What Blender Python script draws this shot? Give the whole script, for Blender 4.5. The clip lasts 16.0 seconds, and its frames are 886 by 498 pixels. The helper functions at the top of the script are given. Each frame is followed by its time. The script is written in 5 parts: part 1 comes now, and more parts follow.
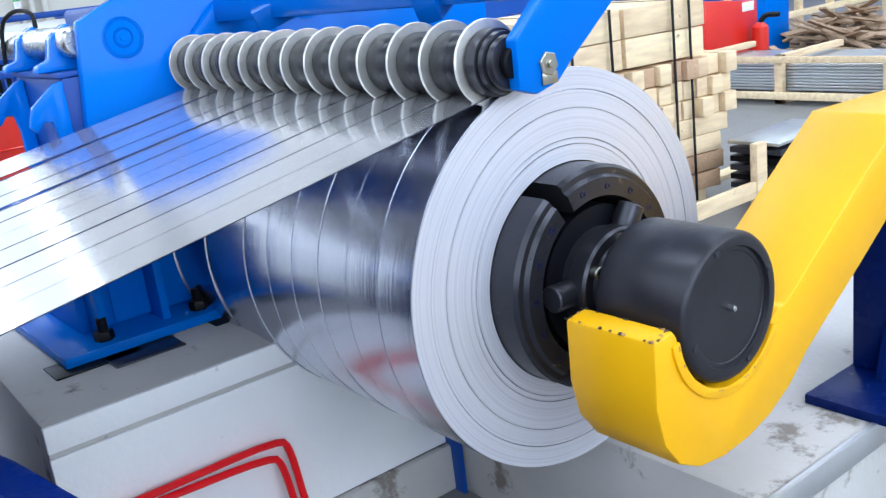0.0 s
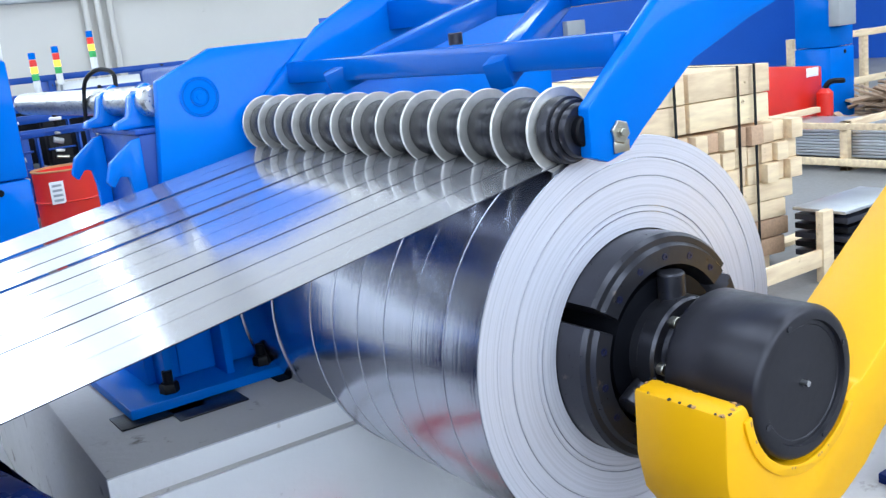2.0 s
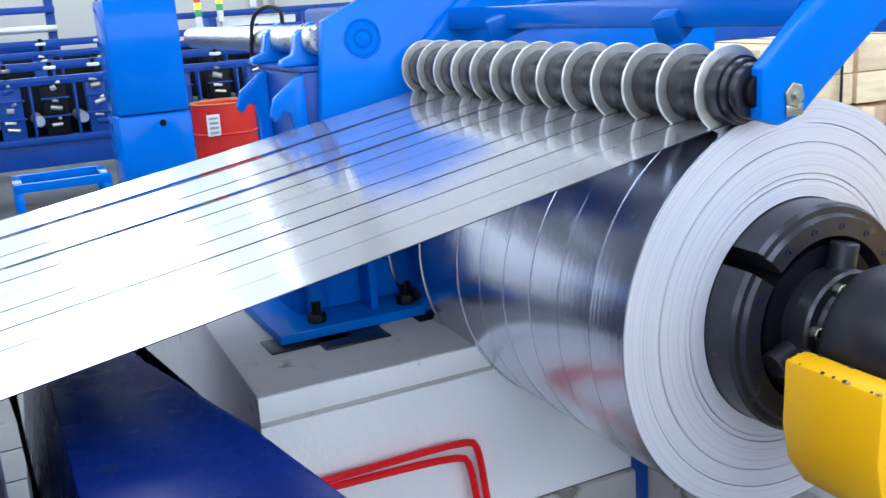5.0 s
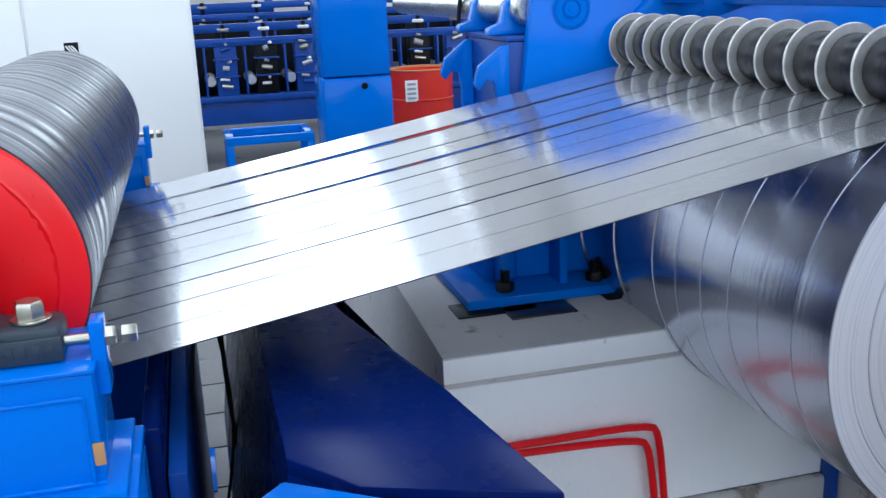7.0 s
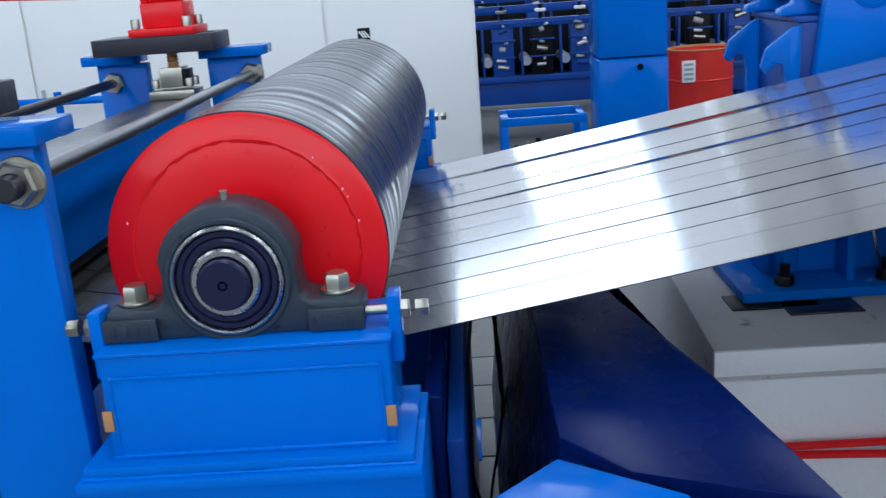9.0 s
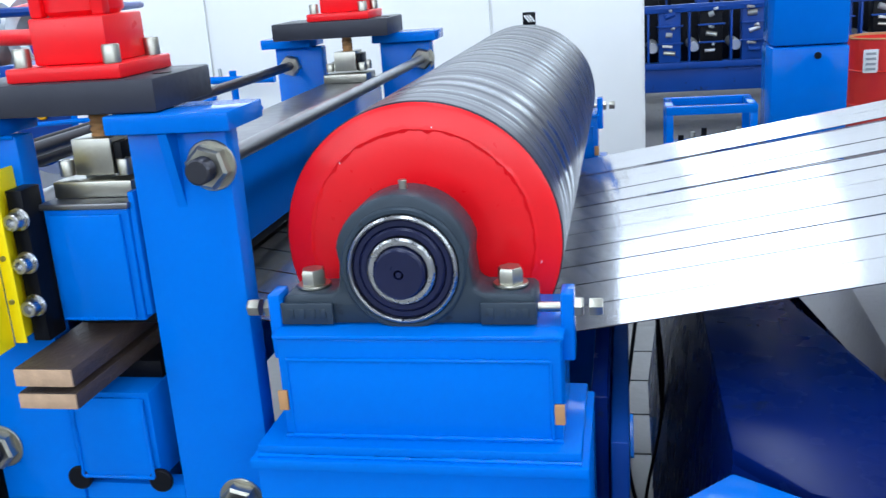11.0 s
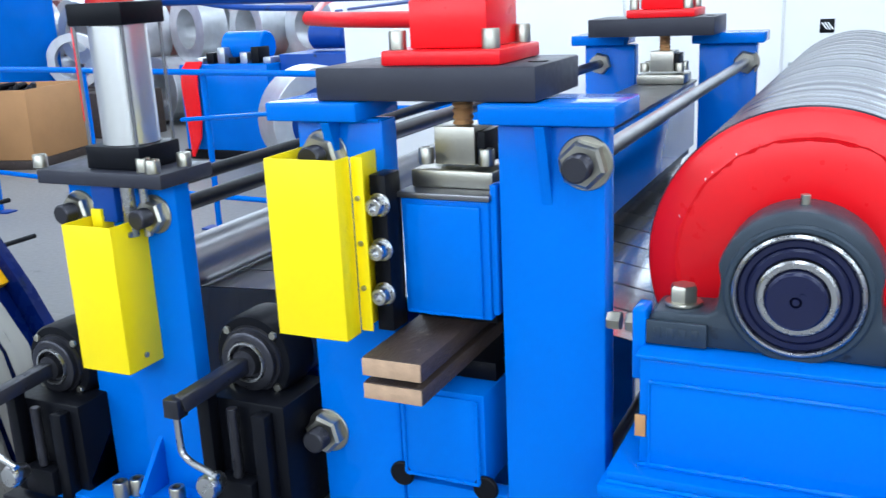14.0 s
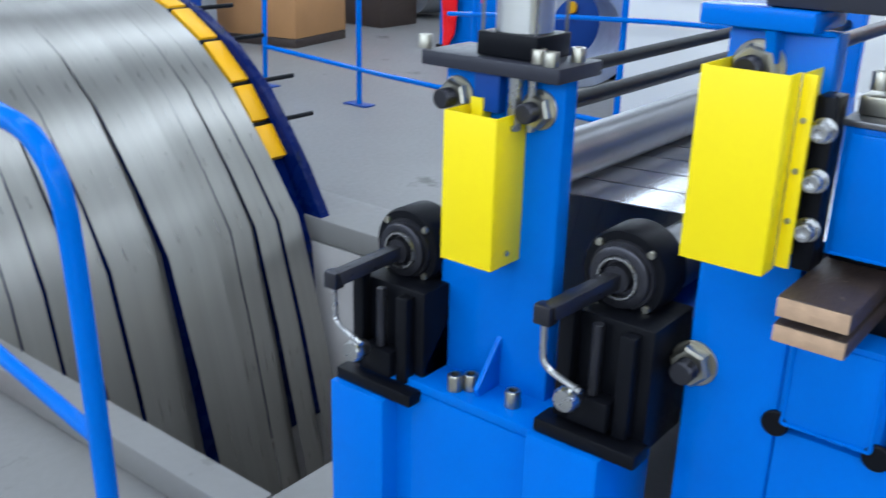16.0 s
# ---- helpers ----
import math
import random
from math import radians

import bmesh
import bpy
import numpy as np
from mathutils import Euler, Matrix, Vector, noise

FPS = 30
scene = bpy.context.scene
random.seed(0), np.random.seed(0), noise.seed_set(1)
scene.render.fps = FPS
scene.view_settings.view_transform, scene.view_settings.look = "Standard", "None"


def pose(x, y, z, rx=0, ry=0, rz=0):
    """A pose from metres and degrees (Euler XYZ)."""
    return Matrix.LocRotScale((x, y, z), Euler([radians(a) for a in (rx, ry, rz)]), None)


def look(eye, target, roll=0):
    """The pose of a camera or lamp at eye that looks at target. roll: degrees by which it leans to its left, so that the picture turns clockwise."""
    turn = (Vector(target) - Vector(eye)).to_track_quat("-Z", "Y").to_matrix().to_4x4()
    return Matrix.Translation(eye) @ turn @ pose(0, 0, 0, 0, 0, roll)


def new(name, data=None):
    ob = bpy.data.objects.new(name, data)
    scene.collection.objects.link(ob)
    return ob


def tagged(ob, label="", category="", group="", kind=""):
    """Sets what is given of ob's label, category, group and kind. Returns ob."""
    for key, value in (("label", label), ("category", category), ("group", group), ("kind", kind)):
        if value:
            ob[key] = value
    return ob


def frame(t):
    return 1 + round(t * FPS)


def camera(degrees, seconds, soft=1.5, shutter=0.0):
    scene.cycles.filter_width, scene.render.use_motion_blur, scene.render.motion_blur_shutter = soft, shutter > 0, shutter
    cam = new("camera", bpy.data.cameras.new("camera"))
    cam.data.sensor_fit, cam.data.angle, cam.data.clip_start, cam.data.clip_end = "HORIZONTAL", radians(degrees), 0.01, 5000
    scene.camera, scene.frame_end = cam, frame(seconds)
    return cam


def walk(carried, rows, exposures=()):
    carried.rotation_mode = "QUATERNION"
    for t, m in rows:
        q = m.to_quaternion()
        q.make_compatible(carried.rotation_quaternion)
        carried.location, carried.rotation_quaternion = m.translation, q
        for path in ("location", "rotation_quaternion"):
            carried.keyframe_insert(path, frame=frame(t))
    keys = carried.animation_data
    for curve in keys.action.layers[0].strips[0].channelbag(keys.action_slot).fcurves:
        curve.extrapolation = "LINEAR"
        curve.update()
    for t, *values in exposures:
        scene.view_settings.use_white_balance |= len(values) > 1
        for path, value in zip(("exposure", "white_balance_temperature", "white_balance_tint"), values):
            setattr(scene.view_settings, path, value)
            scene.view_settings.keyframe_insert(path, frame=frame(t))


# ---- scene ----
cam = camera(49.99, 16.0, soft=1.35, shutter=0.4)
ROWS = [
    (0.0, 0.0000, 0.0000, 1.6000, 73.563, 6.800, -38.833),
    (0.5, -0.0048, 0.0059, 1.6113, 73.803, 6.921, -37.821),
    (1.0, -0.0071, 0.0090, 1.6190, 75.597, 7.151, -36.899),
    (1.5, -0.0135, 0.0111, 1.6217, 76.352, 6.818, -36.455),
    (2.0, -0.0226, 0.0150, 1.6186, 77.391, 6.130, -35.279),
    (2.5, -0.0318, 0.0187, 1.6156, 76.598, 5.652, -33.989),
    (3.0, -0.0430, 0.0177, 1.6166, 76.494, 5.539, -32.427),
    (5.5, -0.0836, 0.0215, 1.6153, 74.694, 3.139, -23.550),
    (6.0, -0.0913, 0.0421, 1.6090, 74.117, 2.638, -19.916),
    (6.5, -0.0962, 0.0347, 1.6095, 74.471, 2.400, -17.534),
    (7.0, -0.1071, 0.0361, 1.6119, 74.344, 2.243, -14.946),
    (7.5, -0.1187, 0.0311, 1.6156, 74.879, 2.555, -12.768),
    (8.0, -0.1330, 0.0159, 1.6230, 74.410, 2.990, -6.650),
    (8.5, -0.1350, 0.0060, 1.6280, 74.088, 3.700, -2.210),
]
PATH = [
    (11, (-0.173, 0.023, 1.647), (-0.555, 1.904, 1.084), -4.1),
    (11.5, (-0.243, 0.058, 1.644), (-0.698, 1.922, 1.078), -4.5),
    (12, (-0.277, 0.066, 1.644), (-0.787, 1.919, 1.091), -4.2),
    (12.5, (-0.299, 0.077, 1.64), (-0.928, 1.892, 1.084), -4.3),
    (13, (-0.33, 0.081, 1.636), (-1.021, 1.876, 1.087), -3.7),
    (13.5, (-0.358, 0.077, 1.636), (-1.113, 1.846, 1.086), -3.3),
    (14, (-0.395, 0.072, 1.635), (-1.223, 1.813, 1.104), -2.7),
    (14.5, (-0.423, 0.058, 1.625), (-1.307, 1.771, 1.091), -1.7),
    (15, (-0.483, 0.048, 1.606), (-1.409, 1.721, 1.02), -0.6),
    (15.5, (-0.606, 0.034, 1.596), (-1.643, 1.626, 0.969), 0.9),
    (16, (-0.683, 0.004, 1.611), (-1.841, 1.476, 0.909), 1.5),
]
walk(cam, [(t, pose(x, y, z, rx, ry, rz)) for t, x, y, z, rx, ry, rz in ROWS] + [(t, look(eye, target, roll)) for t, eye, target, roll in PATH], exposures=[(0.0, 0.42), (3.0, 0.40), (5.5, 0.3), (7.0, -0.08), (8.5, -0.55), (11.0, 0.05), (12.5, 0.28), (14.5, 0.18), (15.0, 0.0), (15.5, 0.0), (16.0, -0.05)])

# ---- light: sky outside, daylight through roof lights and window bands ----
world = bpy.data.worlds.new("sky")
scene.world = world
world.use_nodes = True
wn = world.node_tree.nodes
sky = wn.new("ShaderNodeTexSky")
sky.sky_type, sky.sun_disc = "NISHITA", False
sky.sun_elevation, sky.sun_rotation = radians(48), radians(150)
world.node_tree.links.new(sky.outputs[0], wn["Background"].inputs[0])
wn["Background"].inputs[1].default_value = 0.12

HALL = (-26.0, 22.0, -9.0, 15.0, 8.5)  # x0, x1, y0, y1, height
ROOF_LIGHTS = [-20.0, -13.5, -7.0, -0.5, 6.0, 12.5, 19.0]


def daylight(name, m, sx, sy, watts, tint=(0.735, 0.862, 1.0)):
    data = bpy.data.lights.new(name, "AREA")
    data.shape, data.size, data.size_y, data.energy, data.color = "RECTANGLE", sx, sy, watts, tint
    ob = new(name, data)
    ob.matrix_world = m
    return ob


for rx in ROOF_LIGHTS:
    daylight("roof_daylight", pose(rx, 3.0, 8.55), 1.8, 21.0, 760)
daylight("window_daylight", pose(-2.0, -8.95, 4.9, 90, 0, 180) @ pose(0, 0, 0, 180, 0, 0), 40.0, 3.2, 2100)

daylight("window_daylight", pose(-6.1, 14.98, 4.7, 90, 0, 0) @ pose(0, 0, 0, 180, 0, 0), 17.8, 3.8, 800)

# ---- materials ----


def mat(name, color, rough=0.5, metal=0.0, var=0.15, scale=6.0, bump=0.05, fine=120.0, dirt=None, dirt_at=0.62, stretch=(1, 1, 1), spec=0.5, coat=0.0):
    m = bpy.data.materials.new(name)
    m.use_nodes = True
    n, l = m.node_tree.nodes, m.node_tree.links
    b = n["Principled BSDF"]
    tc, mp = n.new("ShaderNodeTexCoord"), n.new("ShaderNodeMapping")
    mp.inputs["Scale"].default_value = stretch
    l.new(tc.outputs["Object"], mp.inputs[0])
    big, small = n.new("ShaderNodeTexNoise"), n.new("ShaderNodeTexNoise")
    for t, s, d in ((big, scale, 5.0), (small, fine, 3.0)):
        t.inputs["Scale"].default_value, t.inputs["Detail"].default_value = s, d
        l.new(mp.outputs[0], t.inputs["Vector"])
    info = n.new("ShaderNodeObjectInfo")
    mix = n.new("ShaderNodeMix")
    mix.data_type = "RGBA"
    mix.inputs[6].default_value = (*[c * (1 - var) for c in color], 1)
    mix.inputs[7].default_value = (*[min(1, c * (1 + var)) for c in color], 1)
    add = n.new("ShaderNodeMath")
    add.operation = "MULTIPLY_ADD"
    l.new(info.outputs["Random"], add.inputs[0])
    add.inputs[1].default_value = 0.3
    l.new(big.outputs[0], add.inputs[2])
    sub = n.new("ShaderNodeMath")
    sub.operation = "SUBTRACT"
    sub.use_clamp = True
    l.new(add.outputs[0], sub.inputs[0])
    sub.inputs[1].default_value = 0.15
    l.new(sub.outputs[0], mix.inputs[0])
    out = mix.outputs[2]
    if dirt:
        ramp = n.new("ShaderNodeValToRGB")
        ramp.color_ramp.elements[0].position, ramp.color_ramp.elements[1].position = dirt_at, dirt_at + 0.06
        dn = n.new("ShaderNodeTexNoise")
        dn.inputs["Scale"].default_value, dn.inputs["Detail"].default_value, dn.inputs["Roughness"].default_value = scale * 2.3, 9.0, 0.68
        l.new(tc.outputs["Object"], dn.inputs["Vector"])
        l.new(dn.outputs[0], ramp.inputs[0])
        mx = n.new("ShaderNodeMix")
        mx.data_type = "RGBA"
        mx.inputs[7].default_value = (*dirt, 1)
        l.new(ramp.outputs[0], mx.inputs[0])
        l.new(out, mx.inputs[6])
        out = mx.outputs[2]
    l.new(out, b.inputs["Base Color"])
    rr = n.new("ShaderNodeMapRange")
    rr.inputs[3].default_value, rr.inputs[4].default_value = max(0.02, rough * 0.75), min(1, rough * 1.3)
    l.new(small.outputs[0], rr.inputs[0])
    l.new(rr.outputs[0], b.inputs["Roughness"])
    b.inputs["Metallic"].default_value = metal
    b.inputs["Specular IOR Level"].default_value = spec
    b.inputs["Coat Weight"].default_value = coat
    b.inputs["Coat Roughness"].default_value = 0.12
    bp = n.new("ShaderNodeBump")
    bp.inputs["Strength"].default_value, bp.inputs["Distance"].default_value = bump, 0.004
    l.new(small.outputs[0], bp.inputs["Height"])
    l.new(bp.outputs[0], b.inputs["Normal"])
    return m


def radial(name, color, rough, metal, scale, depth):
    """Edges of many wound turns: rings round the object's Y axis."""
    m = mat(name, color, rough, metal)
    n, l = m.node_tree.nodes, m.node_tree.links
    b = n["Principled BSDF"]
    tc, mul, ln = n.new("ShaderNodeTexCoord"), n.new("ShaderNodeVectorMath"), n.new("ShaderNodeVectorMath")
    mul.operation, ln.operation = "MULTIPLY", "LENGTH"
    mul.inputs[1].default_value = (1, 0, 1)
    l.new(tc.outputs["Object"], mul.inputs[0])
    l.new(mul.outputs[0], ln.inputs[0])
    no = n.new("ShaderNodeTexNoise")
    no.noise_dimensions = "1D"
    no.inputs["Scale"].default_value, no.inputs["Detail"].default_value, no.inputs["Roughness"].default_value = scale, 6.0, 0.7
    l.new(ln.outputs["Value"], no.inputs["W"])
    ramp = n.new("ShaderNodeValToRGB")
    e = ramp.color_ramp.elements
    e[0].position, e[0].color = 0.3, (*[c * depth for c in color], 1)
    e[1].position, e[1].color = 0.55, (*color, 1)
    l.new(no.outputs[0], ramp.inputs[0])
    l.new(ramp.outputs[0], b.inputs["Base Color"])
    bp = n["Bump"]
    l.new(no.outputs[0], bp.inputs["Height"])
    bp.inputs["Strength"].default_value = 0.25
    return m


BLUE = mat("blue_enamel", (0.0, 0.142, 0.60), 0.11, 0, 0.14, 3.0, 0.04, 22, dirt=(0.02, 0.025, 0.05), dirt_at=0.75, spec=0.08)
# Darkened copy of the blue enamel: shade on the crossbeams put into the colour
BLUE_SHADED = mat("shaded_blue_enamel", (0.0, 0.10, 0.46), 0.14, 0, 0.12, 3.0, 0.02, 45, spec=0.28)
NAVY = mat("navy_enamel", (0.001, 0.010, 0.090), 0.26, 0, 0.4, 4.0, 0.06, 14, dirt=(0.004, 0.010, 0.04), dirt_at=0.60, spec=0.10)
BLUE_OLD = mat("blue_machine_paint", (0.002, 0.055, 0.30), 0.4, 0, 0.3, 3.0, 0.06, 60, dirt=(0.012, 0.014, 0.02), dirt_at=0.62, spec=0.3)
YELLOW = mat("yellow_enamel", (0.86, 0.43, 0.002), 0.38, 0, 0.10, 3.0, 0.06, 60, dirt=(0.10, 0.05, 0.02), dirt_at=0.725, spec=0.35)
YCOVER = mat("yellow_cover_paint", (0.96, 0.74, 0.005), 0.4, 0, 0.04, 3.0, 0.03, 70, spec=0.3)
RED = mat("red_enamel", (0.84, 0.006, 0.012), 0.30, 0, 0.16, 5.0, 0.08, 40, dirt=(0.75, 0.16, 0.15), dirt_at=0.72, spec=0.35)
# Darker, rougher copy of strip_steel: the loop's dimmer light put into the colour
STEEL_DULL = mat("dull_strip_steel", (0.31, 0.30, 0.28), 0.30, 0.85, 0.16, 2.0, 0.04, 8.0, stretch=(0.5, 9, 0.5))
STEEL = mat("strip_steel", (0.72, 0.72, 0.75), 0.13, 0.86, 0.05, 1.5, 0.03, 10.0, stretch=(0.3, 22, 0.3))
# Sheared strip edges, with the dark gaps between strips put into their colour
STRIP_EDGE = mat("dark_strip_edge", (0.03, 0.032, 0.05), 0.35, 0.6, 0.3, 9.0)
ALU = mat("anodised_aluminium", (0.78, 0.78, 0.76), 0.34, 1.0, 0.04, 1.0, 0.02, 8.0, stretch=(8, 8, 0.2))
COILSIDE = mat("wound_steel", (0.60, 0.62, 0.71), 0.22, 1.0, 0.08, 2.5, 0.10, 5.0, stretch=(0.7, 24, 0.7))
COILFACE = radial("coil_face_steel", (0.60, 0.60, 0.67), 0.44, 0.4, 150.0, 0.80)
SHAFTBLK = mat("polished_black_shaft", (0.030, 0.029, 0.036), 0.36, 0.6, 0.4, 5.0, 0.07, 60, dirt=(0.05, 0.045, 0.04), dirt_at=0.63)
DULLROLL = mat("dull_steel_roll", (0.20, 0.20, 0.21), 0.34, 0.9, 0.3, 5.0, 0.08, 40)
CHROME = mat("bright_steel", (0.50, 0.50, 0.50), 0.28, 1.0, 0.25, 9.0, 0.05, 90)
ZINC = mat("zinc_bolt_steel", (0.42, 0.40, 0.34), 0.32, 1.0, 0.25, 30.0, 0.06, 200)
DARKSTEEL = mat("dark_machined_steel", (0.046, 0.046, 0.056), 0.30, 0.7, 0.4, 9.0, 0.06, 120, dirt=(0.13, 0.11, 0.10), dirt_at=0.64)
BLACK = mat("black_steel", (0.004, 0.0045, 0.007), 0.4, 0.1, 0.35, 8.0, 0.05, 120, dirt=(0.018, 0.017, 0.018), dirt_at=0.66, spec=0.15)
GREY = mat("dark_grey_plate", (0.028, 0.029, 0.040), 0.42, 0.1, 0.25, 8.0, 0.06, 90, dirt=(0.06, 0.06, 0.07), dirt_at=0.68, spec=0.3)
BEARING = mat("bearing_grey_paint", (0.026, 0.040, 0.056), 0.4, 0.1, 0.3, 12.0, 0.09, 120, dirt=(0.012, 0.014, 0.018), dirt_at=0.62, spec=0.35)
SEAL = mat("navy_bearing_seal", (0.008, 0.011, 0.045), 0.3, 0.2, 0.3, 10.0)
DISC = mat("disc_edge_steel", (0.62, 0.60, 0.57), 0.4, 0.85, 0.25, 40.0, 0.2, 260)
SLEEVE = mat("black_spacer_sleeve", (0.011, 0.011, 0.016), 0.24, 0.08, 0.35, 8.0, 0.12, 90, stretch=(1, 8, 1), spec=0.22)
ROLLSKIN = mat("grey_rubber_roll", (0.040, 0.040, 0.058), 0.2, 0.14, 0.8, 1.5, 0.04, 2.6, stretch=(0.10, 9, 0.10), spec=0.2)
for node in ROLLSKIN.node_tree.nodes:
    if node.bl_idname == "ShaderNodeMapRange":  # bands of worn and dull rubber
        node.inputs[1].default_value, node.inputs[2].default_value = 0.38, 0.62
        node.inputs[3].default_value, node.inputs[4].default_value = 0.16, 0.46
CONCRETE = mat("plinth_concrete", (0.50, 0.48, 0.47), 0.75, 0, 0.25, 1.7, 0.6, 45, dirt=(0.22, 0.19, 0.17), dirt_at=0.575)
FLOORM = mat("hall_floor_concrete", (0.19, 0.185, 0.18), 0.5, 0, 0.25, 0.7, 0.35, 30, dirt=(0.09, 0.085, 0.08), dirt_at=0.61)
WALLM = mat("hall_wall_plaster", (0.58, 0.56, 0.52), 0.8, 0, 0.1, 0.6, 0.2, 12, dirt=(0.42, 0.39, 0.35), dirt_at=0.68)
DADO = mat("blue_dado_paint", (0.008, 0.10, 0.50), 0.5, 0, 0.12, 0.8, 0.1, 20)
WHITE = mat("white_cabinet_paint", (0.84, 0.84, 0.82), 0.4, 0, 0.05, 2.0, 0.03, 60)
WOOD = mat("sawn_pine", (0.90, 0.58, 0.37), 0.7, 0, 0.42, 4.0, 0.5, 60, stretch=(1, 6, 6), dirt=(0.30, 0.18, 0.09), dirt_at=0.66)
SCRAPWOOD = mat("weathered_scrap_wood", (0.34, 0.23, 0.15), 0.75, 0, 0.4, 5.0, 0.4, 60)
OLDWOOD = mat("oily_pressure_board", (0.05, 0.033, 0.026), 0.5, 0, 0.5, 14.0, 0.5, 60, stretch=(6, 1, 6), dirt=(0.12, 0.085, 0.06), dirt_at=0.60)
ENDWOOD = mat("board_end_grain", (0.50, 0.32, 0.20), 0.75, 0, 0.3, 60.0, 0.4, 120)
CARD = mat("plywood_crate", (0.46, 0.23, 0.09), 0.65, 0, 0.15, 4.0, 0.2, 50)
RUBBER = mat("black_cable", (0.005, 0.005, 0.006), 0.45, 0, 0.2, spec=0.25)
DRUMRED = mat("drum_red_paint", (0.70, 0.022, 0.012), 0.35, 0, 0.12, 5.0, 0.03, 50, coat=0.2)
PALE = mat("galvanised_sheet", (0.55, 0.56, 0.58), 0.35, 0.9, 0.2, 6.0)
BROWNCOIL = mat("prepainted_brown_coil", (0.24, 0.075, 0.065), 0.35, 0.2, 0.25, 8.0)
GREYCOIL = mat("grey_coil", (0.60, 0.62, 0.64), 0.35, 0.7, 0.25, 8.0)
ROOFM = mat("roof_sheet", (0.36, 0.37, 0.39), 0.6, 0.2, 0.1, 1.0)
GREYBOX = mat("grey_switch_box", (0.36, 0.38, 0.39), 0.5, 0.1, 0.1)
WHITEWASH = mat("whitewash", (0.90, 0.90, 0.93), 0.7, 0, 0.10, 2.0, 0.8, 40, dirt=(0.55, 0.51, 0.49), dirt_at=0.62)
PAPER = mat("paper_label", (0.82, 0.82, 0.8), 0.7, 0, 0.08, 20.0)


def lamp_mat(name, color, power):
    m = bpy.data.materials.new(name)
    m.use_nodes = True
    b = m.node_tree.nodes["Principled BSDF"]
    b.inputs["Base Color"].default_value = (*color, 1)
    b.inputs["Emission Color"].default_value = (*color, 1)
    b.inputs["Emission Strength"].default_value = power
    return m


AMBER, GREENL, REDL = lamp_mat("amber_lens", (1.0, 0.62, 0.05), 1.2), lamp_mat("green_lens", (0.05, 0.45, 0.12), 0.05), lamp_mat("red_lens", (0.8, 0.04, 0.03), 0.1)

# ---- building helpers ----
ORIGIN = {}


def thing(name, at, label, category, group="", kind=""):
    ob = new(name)
    ob.empty_display_size = 0.05
    ob.location = at
    ORIGIN[ob.name] = Vector(at)
    return tagged(ob, label, category, group, kind)


def part(name, bm, material, parent=None, label="", smooth=True):
    """One mesh object under its thing; bm is in world metres."""
    me = bpy.data.meshes.new(name)
    o = ORIGIN[parent.name] if parent else Vector((0, 0, 0))
    bmesh.ops.translate(bm, verts=bm.verts, vec=-o)
    bm.normal_update()
    if smooth:
        for f in bm.faces:
            f.smooth = True
        for e in bm.edges:
            e.smooth = len(e.link_faces) == 2 and e.calc_face_angle(0) < 0.6
    bm.to_mesh(me)
    bm.free()
    me.materials.append(material)
    ob = new(name, me)
    if parent:
        ob.parent = parent
    ORIGIN[ob.name] = o
    return tagged(ob, label) if label else ob


def B(x0, x1, y0, y1, z0, z1, bevel=0.004, bm=None):
    bm2 = bmesh.new()
    bmesh.ops.create_cube(bm2, size=1.0, matrix=Matrix.Translation(((x0 + x1) / 2, (y0 + y1) / 2, (z0 + z1) / 2)) @ Matrix.Diagonal((abs(x1 - x0), abs(y1 - y0), abs(z1 - z0), 1)))
    if bevel:
        bmesh.ops.bevel(bm2, geom=bm2.edges[:], offset=min(bevel, abs(x1 - x0) / 3, abs(y1 - y0) / 3, abs(z1 - z0) / 3), segments=2, affect="EDGES", profile=0.5)
    return bm2 if bm is None else join(bm, bm2)


def join(bm, bm2):
    me = bpy.data.meshes.new("t")
    bm2.to_mesh(me)
    bm2.free()
    bm.from_mesh(me)
    bpy.data.meshes.remove(me)
    return bm


def lathe(p, axis, prof, seg=48):
    """A turned body round the axis through p; prof: (along, radius), closed at the ends where the radius is 0."""
    bm = bmesh.new()
    axis = Vector(axis).normalized()
    u = axis.orthogonal().normalized()
    w = axis.cross(u)
    rows = []
    for a, r in prof:
        c = Vector(p) + axis * a
        rows.append([bm.verts.new(c)] if r < 1e-6 else [bm.verts.new(c + r * (math.cos(2 * math.pi * k / seg) * u + math.sin(2 * math.pi * k / seg) * w)) for k in range(seg)])
    for a, b in zip(rows, rows[1:]):
        for k in range(seg):
            j = (k + 1) % seg
            q = [a[k % len(a)], a[j % len(a)], b[j % len(b)], b[k % len(b)]]
            q = list(dict.fromkeys(q))
            if len(q) > 2:
                bm.faces.new(q)
    bmesh.ops.recalc_face_normals(bm, faces=bm.faces)
    return bm


def C(p0, p1, r, seg=24, cap=0.12):
    p0, p1 = Vector(p0), Vector(p1)
    n = (p1 - p0).length
    c = min(r * cap, n * 0.3)
    return lathe(p0, p1 - p0, [(0, 0), (0, r - c), (c, r), (n - c, r), (n, r - c), (n, 0)], seg)


